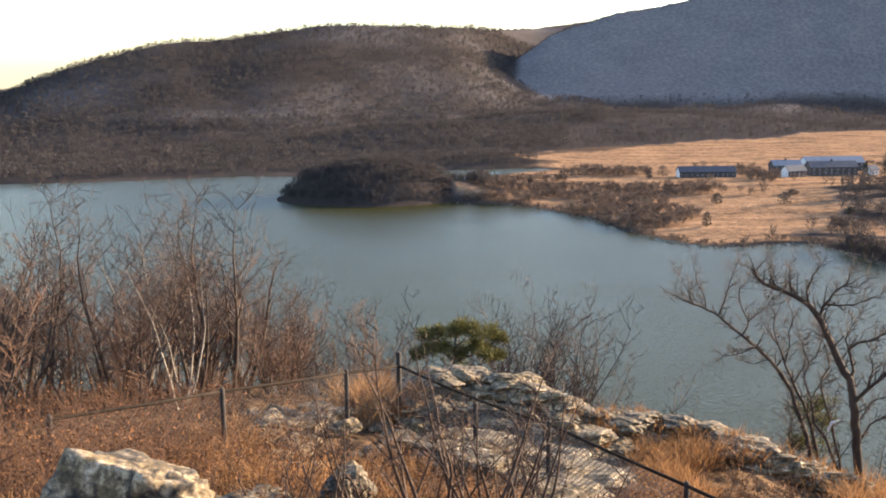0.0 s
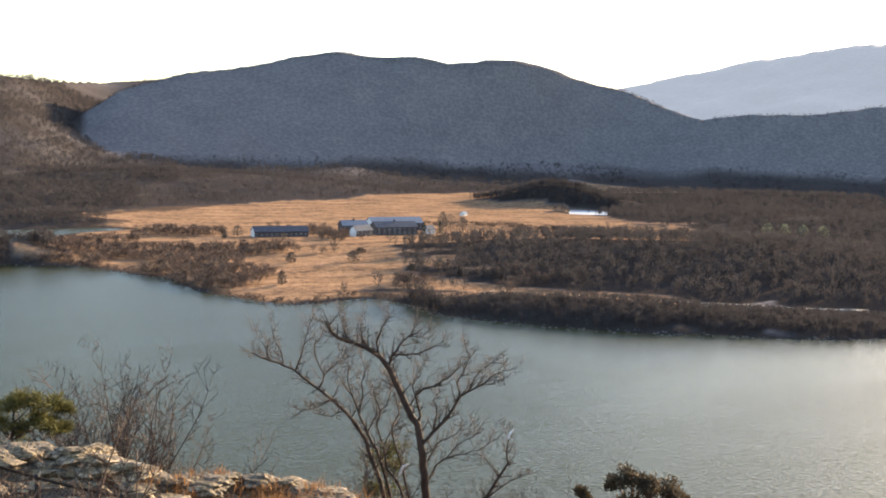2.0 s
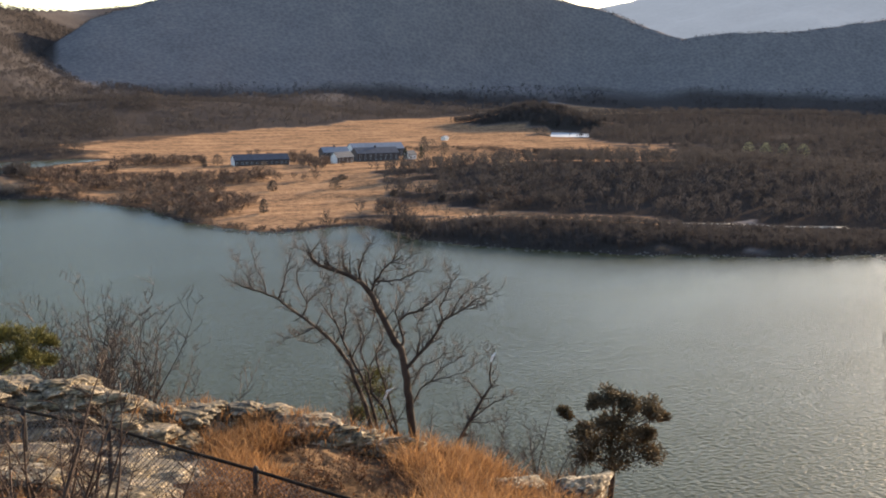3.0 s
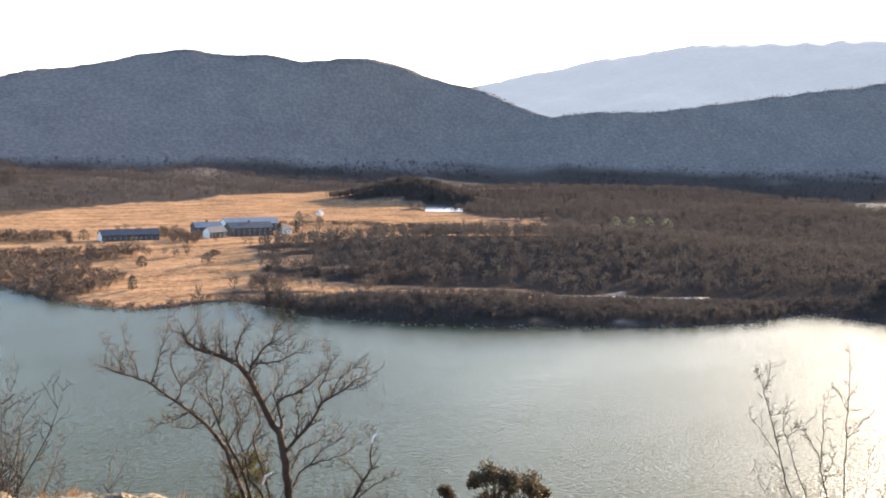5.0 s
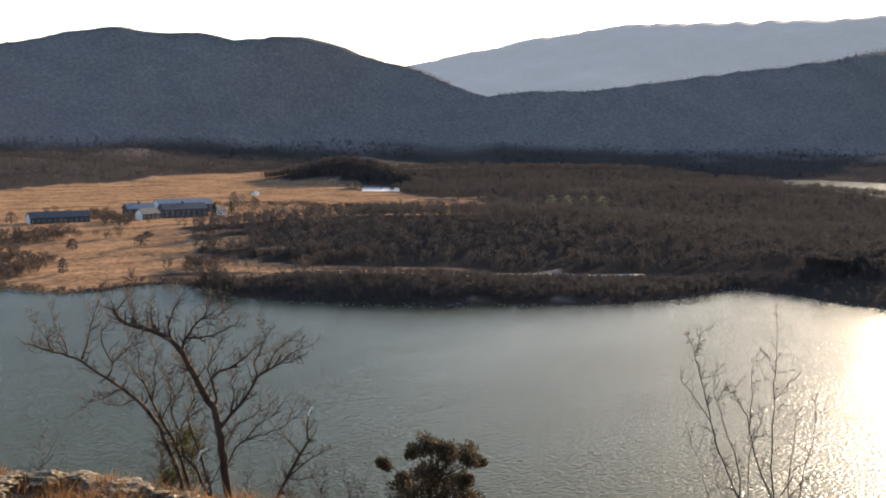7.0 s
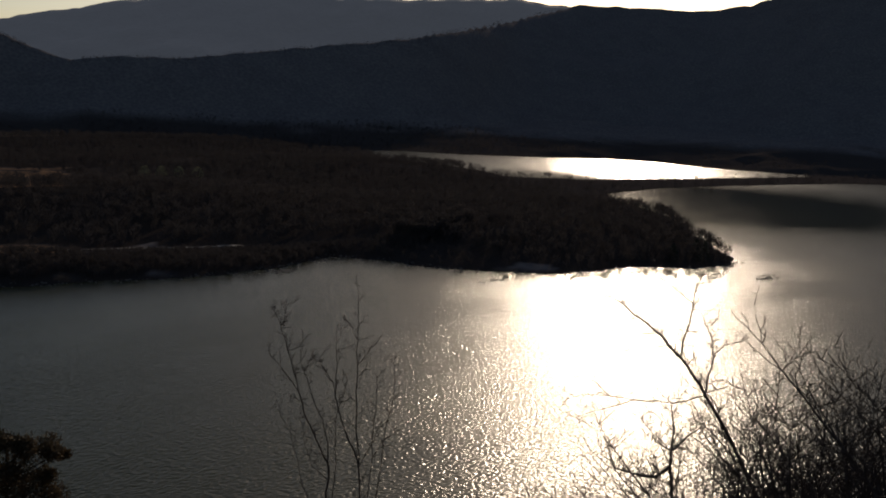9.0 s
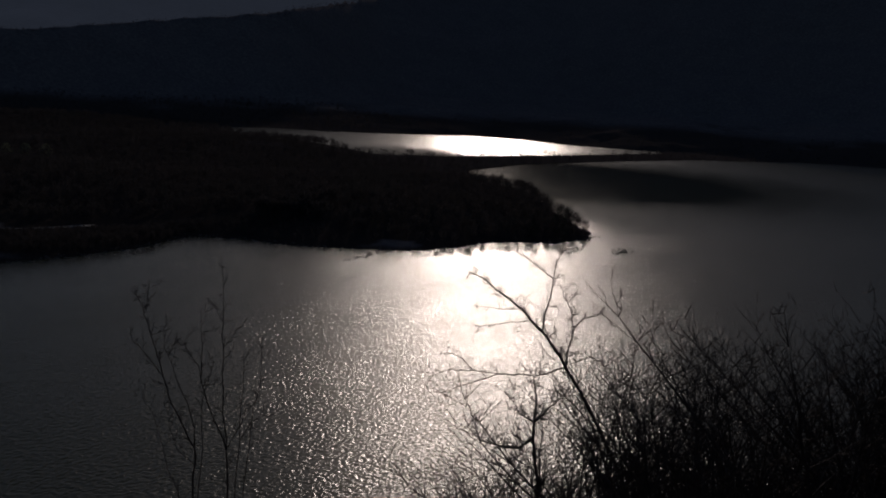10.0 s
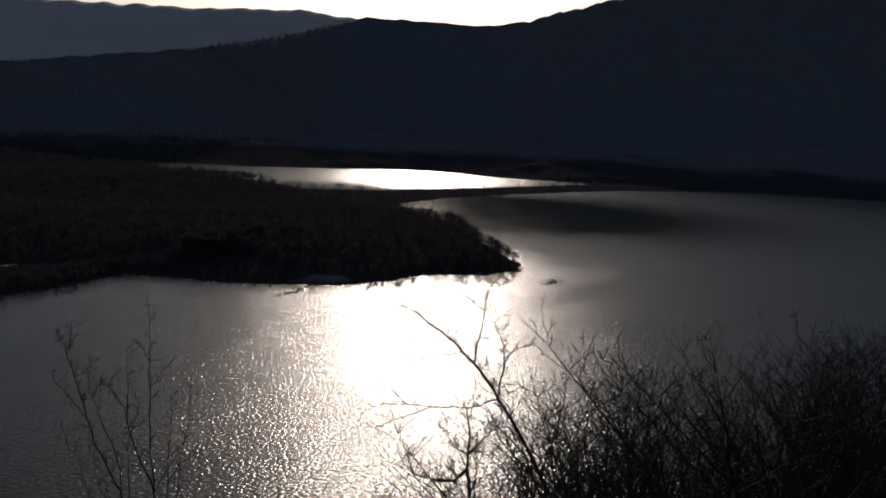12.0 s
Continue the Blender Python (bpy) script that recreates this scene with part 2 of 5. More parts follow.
def height(px, py):
    px, py = np.asarray(px, float), np.asarray(py, float)
    wob = fbm(px, py, 26, 3, 3) * 3.0
    land = side(px, py, LAND) + wob
    isle = (1 - np.hypot((px + 55) / 72, (py - 772) / 56)) * 55 + wob * 0.6
    d = np.maximum(land, isle)
    d = np.minimum(d, -side(px, py, LAKE) + wob)
    d = np.minimum(d, -side(px, py, POND) + wob * 0.4)
    z = np.clip(d, -8, 8) * 0.11 + np.clip(d - 8, 0, 60) * 0.012
    up = np.clip(d / 14, 0, 1)
    for cx, cy, ax, ay, turn, h in KNOLLS:
        c, s = math.cos(radians(turn)), math.sin(radians(turn))
        u, v = ((px - cx) * c + (py - cy) * s) / ax, (-(px - cx) * s + (py - cy) * c) / ay
        z = z + h * np.exp(-1.3 * (u * u + v * v)) * up
    z = z + fbm(px, py, 70, 3, 5) * 0.8 * up
    z = np.where(d > 0, np.maximum(z, 0.25 * np.clip(d / 3, 0, 1)), z)
    for i, rows in enumerate((RIDGE_WEST, RIDGE_MID, RIDGE_NORTH)):
        top = ridge(px, py, rows, 20 + 3 * i, (0.3, 0.52, 0.42)[i]) * np.clip((d + 10) / 30, 0, 1)
        z = np.where(top > 0.05, np.maximum(z, top), z)
    return np.maximum(z, np.maximum(near_slope(px, py), -2.5))


def sheet(name, verts, faces, mat, smooth=True):
    me = bpy.data.meshes.new(name)
    me.from_pydata(verts, [], faces)
    me.materials.append(mat)
    if smooth:
        me.polygons.foreach_set("use_smooth", np.ones(len(me.polygons), bool))
    me.update()
    return new(name, me)


def ground_build(n, l, b):
    """One ground material: dry grass flats, brown winter woods on the slopes, earth and litter near by."""
    g = n.new("ShaderNodeNewGeometry")
    at = n.new("ShaderNodeAttribute")
    at.attribute_name = "cover"
    sep = n.new("ShaderNodeSeparateColor")
    l.new(at.outputs["Color"], sep.inputs[0])
    grass_n = mix(n, l, 0.5, tex(n, l, "Noise", 0.016, 6, 0.65, stretch=(1, 3.2, 1)), tex(n, l, "Noise", 0.2, 5, 0.7))
    grass = ramp(n, l, grass_n, [(0.40, (0.07, 0.046, 0.032)), (0.465, (0.155, 0.096, 0.058)), (0.55, (0.236, 0.142, 0.082)), (0.66, (0.32, 0.20, 0.12))])
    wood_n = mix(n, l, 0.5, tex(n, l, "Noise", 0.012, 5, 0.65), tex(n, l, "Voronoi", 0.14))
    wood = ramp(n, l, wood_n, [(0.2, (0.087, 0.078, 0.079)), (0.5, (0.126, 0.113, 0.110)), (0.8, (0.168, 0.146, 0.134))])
    earth_n = mix(n, l, 0.5, tex(n, l, "Noise", 0.9, 6, 0.65), tex(n, l, "Noise", 14, 5, 0.7))
    earth = ramp(n, l, earth_n, [(0.34, (0.022, 0.015, 0.010)), (0.52, (0.075, 0.048, 0.029)), (0.70, (0.165, 0.105, 0.06))])
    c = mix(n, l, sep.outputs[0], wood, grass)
    c = mix(n, l, sep.outputs[1], c, earth)
    # shore mud; the same dark tone carries shade painted on wooded ground
    mud_and_shade = ramp(n, l, earth_n, [(0.35, (0.022, 0.018, 0.016)), (0.65, (0.05, 0.041, 0.036))])
    c = mix(n, l, sep.outputs[2], c, mud_and_shade)
    l.new(c, b.inputs["Base Color"])
    b.inputs["Roughness"].default_value = 0.95
    b.inputs["Specular IOR Level"].default_value = 0.0
    p = bump(n, l, b, tex(n, l, "Noise", 0.16, 5, 0.7), 0.55, 4.0)
    p2 = n.new("ShaderNodeBump")
    p2.inputs["Strength"].default_value, p2.inputs["Distance"].default_value = 0.6, 0.06
    l.new(earth_n, p2.inputs["Height"])
    l.new(p2.outputs[0], p.inputs["Normal"])


GROUND = material("ground_cover", ground_build)


def in_oval(x, y, cx, cy, ax, ay, turn):
    c, s = math.cos(radians(turn)), math.sin(radians(turn))
    return np.hypot(((x - cx) * c + (y - cy) * s) / ax, (-(x - cx) * s + (y - cy) * c) / ay) + 0.22 * fbm(x, y, 45, 3, 30) < 1


def wooded(x, y):
    """Where the low woods stand: the isle, the hill on the near shore, the point and the knolls behind the marsh."""
    isle = in_oval(x, y, -55, 772, 82, 66, 0)
    track = np.abs((y - 500) + 0.45 * (x - 330)) < 9
    hill = (in_oval(x, y, 530, 588, 275, 140, -30) | in_oval(x, y, 300, 480, 120, 45, -36) | in_oval(x, y, 350, 572, 95, 40, -30)) & ~track & ~in_oval(x, y, 738, 621, 26, 18, 0)
    shore_bank = in_oval(x, y, 405, 430, 200, 40, -20) & ~track
    point = in_oval(x, y, 680, 360, 330, 170, -38) | in_oval(x, y, 900, 700, 280, 260, -30) | in_oval(x, y, 640, 225, 75, 55, -35)
    back = in_oval(x, y, 722, 1236, 98, 54, -30) | in_oval(x, y, 815, 1045, 150, 115, -38) | in_oval(x, y, 1080, 1190, 290, 230, -30) | in_oval(x, y, 1230, 880, 190, 130, -40) | in_oval(x, y, 40, 1010, 60, 24, 5) | in_oval(x, y, 560, 850, 60, 20, 0) | in_oval(x, y, 1190, 1010, 260, 140, -40)
    return (isle | hill | shore_bank | point | back) & ~in_oval(x, y, 790, 672, 34, 24, -40)


def meadow(x, y):
    """Golden grass grows on the flats of the island and the marsh behind it alone."""
    bear, r = np.degrees(np.arctan2(x, y)), np.hypot(x, y)
    return ((bear > -1.5) & (bear < 38) & (r < 1965) & (y < 1150 + 0.62 * (x - 150) + 25 * fbm(x, y, 90, 3, 50)) & ~((y > 955) & (x < 75)) & ~wooded(x, y) | in_oval(x, y, 790, 672, 30, 20, -40)).astype(float)


def build_ground():
    a = np.concatenate([np.arange(-180, -32, 4.0), np.arange(-32, 100, 0.4), np.arange(100, 180, 4.0)])
    r = np.concatenate([[0.6], np.geomspace(1.2, 60, 90), np.arange(66, 490, 12), np.arange(490, 1120, 5.5), np.arange(1120, 2120, 13), np.arange(2120, 2420, 10), np.arange(2420, 2800, 12), np.arange(2800, 4300, 28), np.arange(4300, 4990, 70)])
    rr, aa = np.meshgrid(r, np.radians(a), indexing="ij")
    px, py = rr * np.sin(aa), rr * np.cos(aa)
    z = height(px, py)
    nr, na = rr.shape
    verts = np.stack([px, py, z], -1).reshape(-1, 3)
    i, j = np.meshgrid(np.arange(nr - 1), np.arange(na), indexing="ij")
    k = (j + 1) % na
    faces = np.stack([i * na + j, i * na + k, (i + 1) * na + k, (i + 1) * na + j], -1).reshape(-1, 4)
    ob = sheet("ground", verts.tolist() + [(0, 0, float(z[0].mean()))], faces.tolist() + [(nr * na, (q + 1) % na, q) for q in range(na)], GROUND)
    col = ob.data.color_attributes.new("cover", "FLOAT_COLOR", "POINT")
    px, py, z, rr = px.ravel(), py.ravel(), z.ravel(), rr.ravel()
    flat = np.clip((14.0 + fbm(px, py, 60, 3, 8) * 2.0 - z) / 1.5, 0, 1) * meadow(px, py)
    near = np.clip((460 - rr) / 20, 0, 1)
    d = np.maximum(side(px, py, LAND), (1 - np.hypot((px + 55) / 72, (py - 772) / 56)) * 55)
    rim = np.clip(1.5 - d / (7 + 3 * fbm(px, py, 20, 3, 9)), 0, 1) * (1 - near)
    # floor of the low woods: litter, darkened to hold the trees' shade
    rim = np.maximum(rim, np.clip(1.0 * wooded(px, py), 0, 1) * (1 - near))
    # tree shade painted as darker ground along the foot of the ridges
    foot_shade = np.clip((42 + 9 * fbm(px, py, 150, 3, 63) - z) / 16, 0, 1) * (rr < 2700) * (rr > 900) * (1 - meadow(px, py)) * np.interp(px / np.maximum(py, 1), (0.0, 0.25), (0.9, 0.85))
    rim = np.maximum(rim, foot_shade)
    # brown woods over the western ridge, with tree shade painted into the ground tone
    west_shade = (ridge(px, py, RIDGE_WEST, 20, 0.3) >= ridge(px, py, RIDGE_MID, 23, 0.52)) & (rr > 950) & (px < 0.24 * py) & (z > 3)
    west_shade |= (rr > 1400) & (np.abs(px) < 0.075 * py) & (z > 40)
    rim = np.maximum(rim, np.clip(0.8 + 0.35 * fbm(px, py, 180, 4, 64), 0, 1) * west_shade)
    data = np.ones((len(px) + 1, 4))
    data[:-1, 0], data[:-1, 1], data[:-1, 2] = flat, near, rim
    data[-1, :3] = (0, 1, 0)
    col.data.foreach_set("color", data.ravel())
    return tagged(ob, "rocky hillside, golden marsh flats and brown wooded ridges", "ground", kind="structure")


build_ground()


def distant_build(n, l, b):
    """Hills over four kilometres off, with the haze painted in as a pale glow."""
    f = mix(n, l, 0.5, tex(n, l, "Noise", 0.004, 5, 0.65), tex(n, l, "Noise", 0.05, 4, 0.7))
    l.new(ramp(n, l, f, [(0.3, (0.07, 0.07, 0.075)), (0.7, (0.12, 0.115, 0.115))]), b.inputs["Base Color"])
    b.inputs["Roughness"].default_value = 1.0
    # faint blue-white emission stands in for the haze over the hills
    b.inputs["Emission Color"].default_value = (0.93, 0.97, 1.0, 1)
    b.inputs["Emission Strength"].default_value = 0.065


def build_distance():
    """The last range closes the valley as a plain backdrop."""
    b, r = np.radians(np.arange(25, 73, 0.2)), np.arange(2600, 4985, 60)
    rr, bb = np.meshgrid(r, b, indexing="ij")
    x, y = rr * np.sin(bb), rr * np.cos(bb)
    i, j = np.meshgrid(np.arange(len(r) - 1), np.arange(len(b) - 1), indexing="ij")
    n = len(b)
    quads = np.stack([i * n + j, (i + 1) * n + j, (i + 1) * n + j + 1, i * n + j + 1], -1).reshape(-1, 4)
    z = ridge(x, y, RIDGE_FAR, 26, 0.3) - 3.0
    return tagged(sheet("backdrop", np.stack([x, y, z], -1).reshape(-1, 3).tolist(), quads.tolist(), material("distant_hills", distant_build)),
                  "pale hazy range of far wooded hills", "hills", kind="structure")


build_distance()
ang = np.radians(np.arange(0, 360, 3.0))
rad = np.concatenate([[40.0], np.geomspace(100, 4980, 40)])
rr, aa = np.meshgrid(rad, ang, indexing="ij")
i, j = np.meshgrid(np.arange(len(rad) - 1), np.arange(len(ang)), indexing="ij")
k = (j + 1) % len(ang)
quads = np.stack([i * len(ang) + j, i * len(ang) + k, (i + 1) * len(ang) + k, (i + 1) * len(ang) + j], -1).reshape(-1, 4)
tagged(sheet("water", np.stack([rr * np.sin(aa), rr * np.cos(aa), 0 * rr], -1).reshape(-1, 3).tolist(), quads.tolist(), WATER),
       "wide grey-green river with wind ripples and sun glitter", "river", kind="structure")


ICE = varied("pond_ice", (0.26, 0.27, 0.28), (0.44, 0.45, 0.46), 0.05, 0.45, fine=0.6)
ring = np.array(POND, float)
mid = ring.mean(0)
rim_line = []
for a, c in zip(ring, np.roll(ring, -1, 0)):
    rim_line += [a + (c - a) * u for u in (0.0, 0.3, 0.7)]
rim_line = [mid + (p - mid) * (0.97 + 0.08 * math.sin(3.1 * k)) for k, p in enumerate(rim_line)]
tagged(sheet("pond_ice", [(p[0], p[1], 0.12) for p in rim_line] + [(p[0], p[1], -0.2) for p in rim_line],
             [tuple(range(12))] + [(k, (k + 1) % 12, 12 + (k + 1) % 12, 12 + k) for k in range(12)], ICE, False), "pale ice on the small marsh pond", "ice", kind="structure")


# ---- tools for things
def thing(name, x, y, z, label, category, group="", turn=0.0):
    ob = new(name)
    ob.matrix_basis = pose(x, y, z, 0, 0, turn)
    return tagged(ob, label, category, group)


def part(name, data, mat, parent, label=""):
    """One mesh under a thing or a part; data: a bmesh, or vertices and faces."""
    me = bpy.data.meshes.new(name)
    if isinstance(data, tuple):
        me.from_pydata(data[0], [], data[1])
    else:
        data.to_mesh(me)
        data.free()
    me.materials.append(mat)
    ob = new(name, me)
    ob.parent = parent
    if label:
        ob["label"] = label
    return ob


def smooth(ob):
    ob.data.polygons.foreach_set("use_smooth", np.ones(len(ob.data.polygons), bool))
    return ob


def ground_z(x, y):
    return float(height(np.array([x]), np.array([y]))[0])


class Wood:
    """Gathers tapered round limbs into one list of vertices and faces."""

    def __init__(self, least=0.0035):
        self.v, self.f, self.least = [], [], least

    def limb(self, pts, radii, sides=5):
        base = len(self.v)
        for i, p in enumerate(pts):
            d = (pts[min(i + 1, len(pts) - 1)] - pts[max(i - 1, 0)]).normalized()
            u = d.cross(Vector((0.31, 0.92, 0.21)))
            u = u.normalized() if u.length > 1e-4 else Vector((1, 0, 0))
            w = d.cross(u)
            for k in range(sides):
                a = 2 * math.pi * k / sides
                self.v.append(tuple(p + (u * math.cos(a) + w * math.sin(a)) * radii[i]))
        last = len(pts) - 1
        if sides == 3:
            # fine twigs end in a point
            del self.v[-3:]
            self.v.append(tuple(pts[-1]))
            last -= 1
            tip = len(self.v) - 1
            self.f += [(base + last * 3 + k, base + last * 3 + (k + 1) % 3, tip) for k in range(3)]
        for i in range(last):
            for k in range(sides):
                n = (k + 1) % sides
                self.f.append((base + i * sides + k, base + i * sides + n, base + (i + 1) * sides + n, base + (i + 1) * sides + k))
        if sides > 3:
            self.f.append(tuple(base + (len(pts) - 1) * sides + k for k in range(sides)))

    def twig(self, rng, start, way, length, radius, order, spread=0.75, lift=0.25, bends=4, keep=1.0):
        p, d, pts, radii = start.copy(), way.normalized(), [start.copy()], [radius]
        for k in range(bends):
            d = (d + Vector((rng.gauss(0, 0.16), rng.gauss(0, 0.16), rng.gauss(0, 0.12) + lift * 0.25))).normalized()
            p = p + d * (length / bends)
            pts.append(p.copy())
            radii.append(radius * (1 - 0.72 * (k + 1) / bends))
        self.limb(pts, radii, 3 if radius < 0.014 else 4 if radius < 0.03 else 6)
        if order > 0:
            for k in range(1, len(pts)):
                for _ in range(2 if k < len(pts) - 1 else 1):
                    if rng.random() > keep:
                        continue
                    side_way = Vector((rng.gauss(0, 1), rng.gauss(0, 1), rng.gauss(0, 0.7) + lift)).normalized()
                    self.twig(rng, pts[k], d * (1 - spread) + side_way * spread, length * rng.uniform(0.35, 0.62), max(radii[k] * 0.62, self.least), order - 1, spread, lift, max(2, bends - 1), keep)
        return pts

    def data(self):
        return self.v, self.f


BARK = varied("grey_bark", (0.018, 0.013, 0.010), (0.085, 0.060, 0.043), 3.0, 0.95, 0.7, 0.02, 30, stretch=(1, 1, 0.25))
TWIG = varied("twig_bark", (0.022, 0.015, 0.012), (0.078, 0.053, 0.039), 4.0, 0.9)
PALE_BARK = varied("pale_bark", (0.11, 0.088, 0.066), (0.30, 0.255, 0.205), 5.0, 0.85)
RUST_TWIG = varied("rust_twigs", (0.055, 0.031, 0.02), (0.145, 0.082, 0.05), 3.0, 0.9)
BARE_WOOD = varied("bleached_wood", (0.55, 0.52, 0.46), (0.80, 0.77, 0.70), 8.0, 0.7)


def limb_points(flat, rng, depth, sway=0.10):
    """A limb drawn as (across, up) steps becomes a path that also leans in depth."""
    pts, y = [], depth
    lean = rng.gauss(0, 0.09)
    for i, (x, z) in enumerate(flat):
        if i:
            y += lean * math.hypot(x - flat[i - 1][0], z - flat[i - 1][1]) + rng.gauss(0, sway * 0.4)
        pts.append(Vector((x, y, z)))
    return pts


def drawn_tree(name, x, y, z, bearing, limbs, girths, label, category, seed, twigs=3, bark=BARK, fine=TWIG, twig_len=0.75, group="", least=0.0055, roots=(0,), forks=2):
    """A bare tree whose main limbs are drawn one by one; the fine twigs grow out of them."""
    rng = random.Random(seed)
    foot = ground_z(x, y)
    ob = thing(name, x, y, foot, label, category, group, -bearing)
    rise = z - foot
    fine_wood, starts = Wood(least), []
    for i, (flat, girth) in enumerate(zip(limbs, girths)):
        pts = limb_points(flat, rng, 0.0)
        if i not in roots:
            near = min(starts, key=lambda q: (q.x - pts[0].x) ** 2 + (q.z - pts[0].z) ** 2)
            if math.hypot(near.x - pts[0].x, near.z - pts[0].z) < 0.35:
                off = near.y - pts[0].y
                pts = [p + Vector((0, off, 0)) for p in pts]
                pts[0] = near.copy()
        starts += pts
        pts = [p + Vector((0, 0, rise)) for p in pts]
        if i in roots:
            pts = [Vector((pts[0].x + 0.25 * (pts[0].x - pts[1].x), pts[0].y, -0.25))] + pts
        smoothed = []
        for a, b2 in zip(pts, pts[1:]):
            smoothed += [a, a.lerp(b2, 0.5) + Vector((rng.gauss(0, 0.012), rng.gauss(0, 0.02), rng.gauss(0, 0.012)))]
        smoothed.append(pts[-1])
        n = len(smoothed)
        radii = [max(girth * (1 - 0.82 * k / (n - 1)) ** 0.9, least * 1.1) for k in range(n)]
        if i == 0:
            radii[0] *= 1.5
        w = Wood()
        w.limb(smoothed, radii, 8 if girth > 0.05 else 6)
        smooth(part("trunk" if i == 0 else "limb", w.data(), bark, ob))
        for k in range(int(n * (0.3 if i == 0 else 0.15)), n):
            d = (smoothed[min(k + 1, n - 1)] - smoothed[max(k - 1, 0)]).normalized()
            for _ in range(twigs if k < n - 1 else twigs + 1):
                out = Vector((rng.gauss(0, 1), rng.gauss(0, 1), rng.gauss(0.35, 0.7))).normalized()
                fine_wood.twig(rng, smoothed[k], d * 0.55 + out * 0.6, twig_len * rng.uniform(0.45, 1.25), max(min(radii[k] * 0.5, 0.02), least), forks if girth > 0.02 and k % 2 else 1, 0.7, 0.3)
    part("crown", fine_wood.data(), fine, ob)
    return ob


def grown_tree(name, x, y, tall, label, seed, stems=1, lean=0.12, bark=BARK, fine=TWIG, order=2, girth=0.07, group="", crown=0.35, twig_len=0.28, category="tree", dense=3, keep=0.75, least=0.0065):
    """A bare tree or bush that grows from its foot in one or more stems."""
    rng = random.Random(seed)
    ob = thing(name, x, y, ground_z(x, y) - 0.08, label, category, group, rng.uniform(0, 360))
    fine_wood = Wood(least)
    for s in range(stems):
        a = rng.uniform(0, 2 * math.pi)
        d = Vector((math.cos(a) * lean * (1 + s * 0.5), math.sin(a) * lean * (1 + s * 0.5), 1)).normalized()
        p = Vector((math.cos(a), math.sin(a), 0)) * 0.08 * s
        n, pts = 9, []
        high = tall * rng.uniform(0.8, 1.05)
        for k in range(n + 1):
            pts.append(p.copy())
            d = (d + Vector((rng.gauss(0, 0.07), rng.gauss(0, 0.07), 0.03))).normalized()
            p = p + d * high / n
        radii = [girth * (1 - 0.9 * k / n) for k in range(n + 1)]
        w = Wood()
        w.limb(pts, radii, 7)
        smooth(part("trunk" if s == 0 else "stem", w.data(), bark, ob))
        for k in range(2, n + 1):
            up = k / n
            if up < crown:
                continue
            for _ in range(dense):
                a = rng.uniform(0, 2 * math.pi)
                out = Vector((math.cos(a), math.sin(a), rng.uniform(0.35, 1.3)))
                fine_wood.twig(rng, pts[k], out, tall * twig_len * rng.uniform(0.6, 1.2) * (1.25 - 0.6 * up), max(radii[k] * 0.5, least * 1.4), order, 0.62, 0.35, 3, keep)
    part("crown", fine_wood.data(), fine, ob)
    return ob


# ---- rock
def rock_build(n, l, b, pale=0.98):
    big = tex(n, l, "Noise", 1.4, 6, 0.7)
    small = tex(n, l, "Noise", 11, 6, 0.7)
    crack = tex(n, l, "Voronoi", 2.2, stretch=(1, 1, 2.4))
    lichen = tex(n, l, "Noise", 4.5, 5, 0.75)
    base = ramp(n, l, mix(n, l, 0.5, big, small), [(0.38, (0.045, 0.038, 0.03)), (0.45, (0.155 * pale, 0.122 * pale, 0.086 * pale)), (0.52, (0.34 * pale, 0.27 * pale, 0.19 * pale)), (0.61, (0.57 * pale, 0.47 * pale, 0.345 * pale))])
    dark = ramp(n, l, lichen, [(0.37, (1.0, 1.0, 1.0)), (0.45, (0.66, 0.61, 0.50)), (0.54, (0.26, 0.225, 0.14))])
    split = n.new("ShaderNodeTexVoronoi")
    split.feature = "DISTANCE_TO_EDGE"
    split.inputs["Scale"].default_value = 1.9
    warp = n.new("ShaderNodeTexCoord")
    bent = mix(n, l, 0.22, warp.outputs["Object"], n.new("ShaderNodeTexNoise").outputs["Color"])
    l.new(bent, split.inputs["Vector"])
    joint = ramp(n, l, split.outputs["Distance"], [(0.0, (0.12, 0.11, 0.09)), (0.05, (1.0, 1.0, 1.0))])
    own = n.new("ShaderNodeObjectInfo")
    tone = ramp(n, l, own.outputs["Random"], [(0.0, (0.62, 0.60, 0.55)), (0.6, (1.0, 0.98, 0.94)), (1.0, (1.12, 1.08, 1.0))])
    c = mix(n, l, 1.0, mix(n, l, 1.0, base, dark, "MULTIPLY"), joint, "MULTIPLY")
    l.new(mix(n, l, 1.0, c, tone, "MULTIPLY"), b.inputs["Base Color"])
    b.inputs["Roughness"].default_value = 0.85
    p = bump(n, l, b, small, 0.35, 0.02)
    q = n.new("ShaderNodeBump")
    q.inputs["Strength"].default_value, q.inputs["Distance"].default_value = 0.6, 0.06
    l.new(mix(n, l, 0.5, big, crack), q.inputs["Height"])
    l.new(q.outputs[0], p.inputs["Normal"])


ROCK = material("weathered_lichened_rock", rock_build)
WHITE_ROCK = material("white_lichened_rock", lambda n, l, b: rock_build(n, l, b, 1.3))


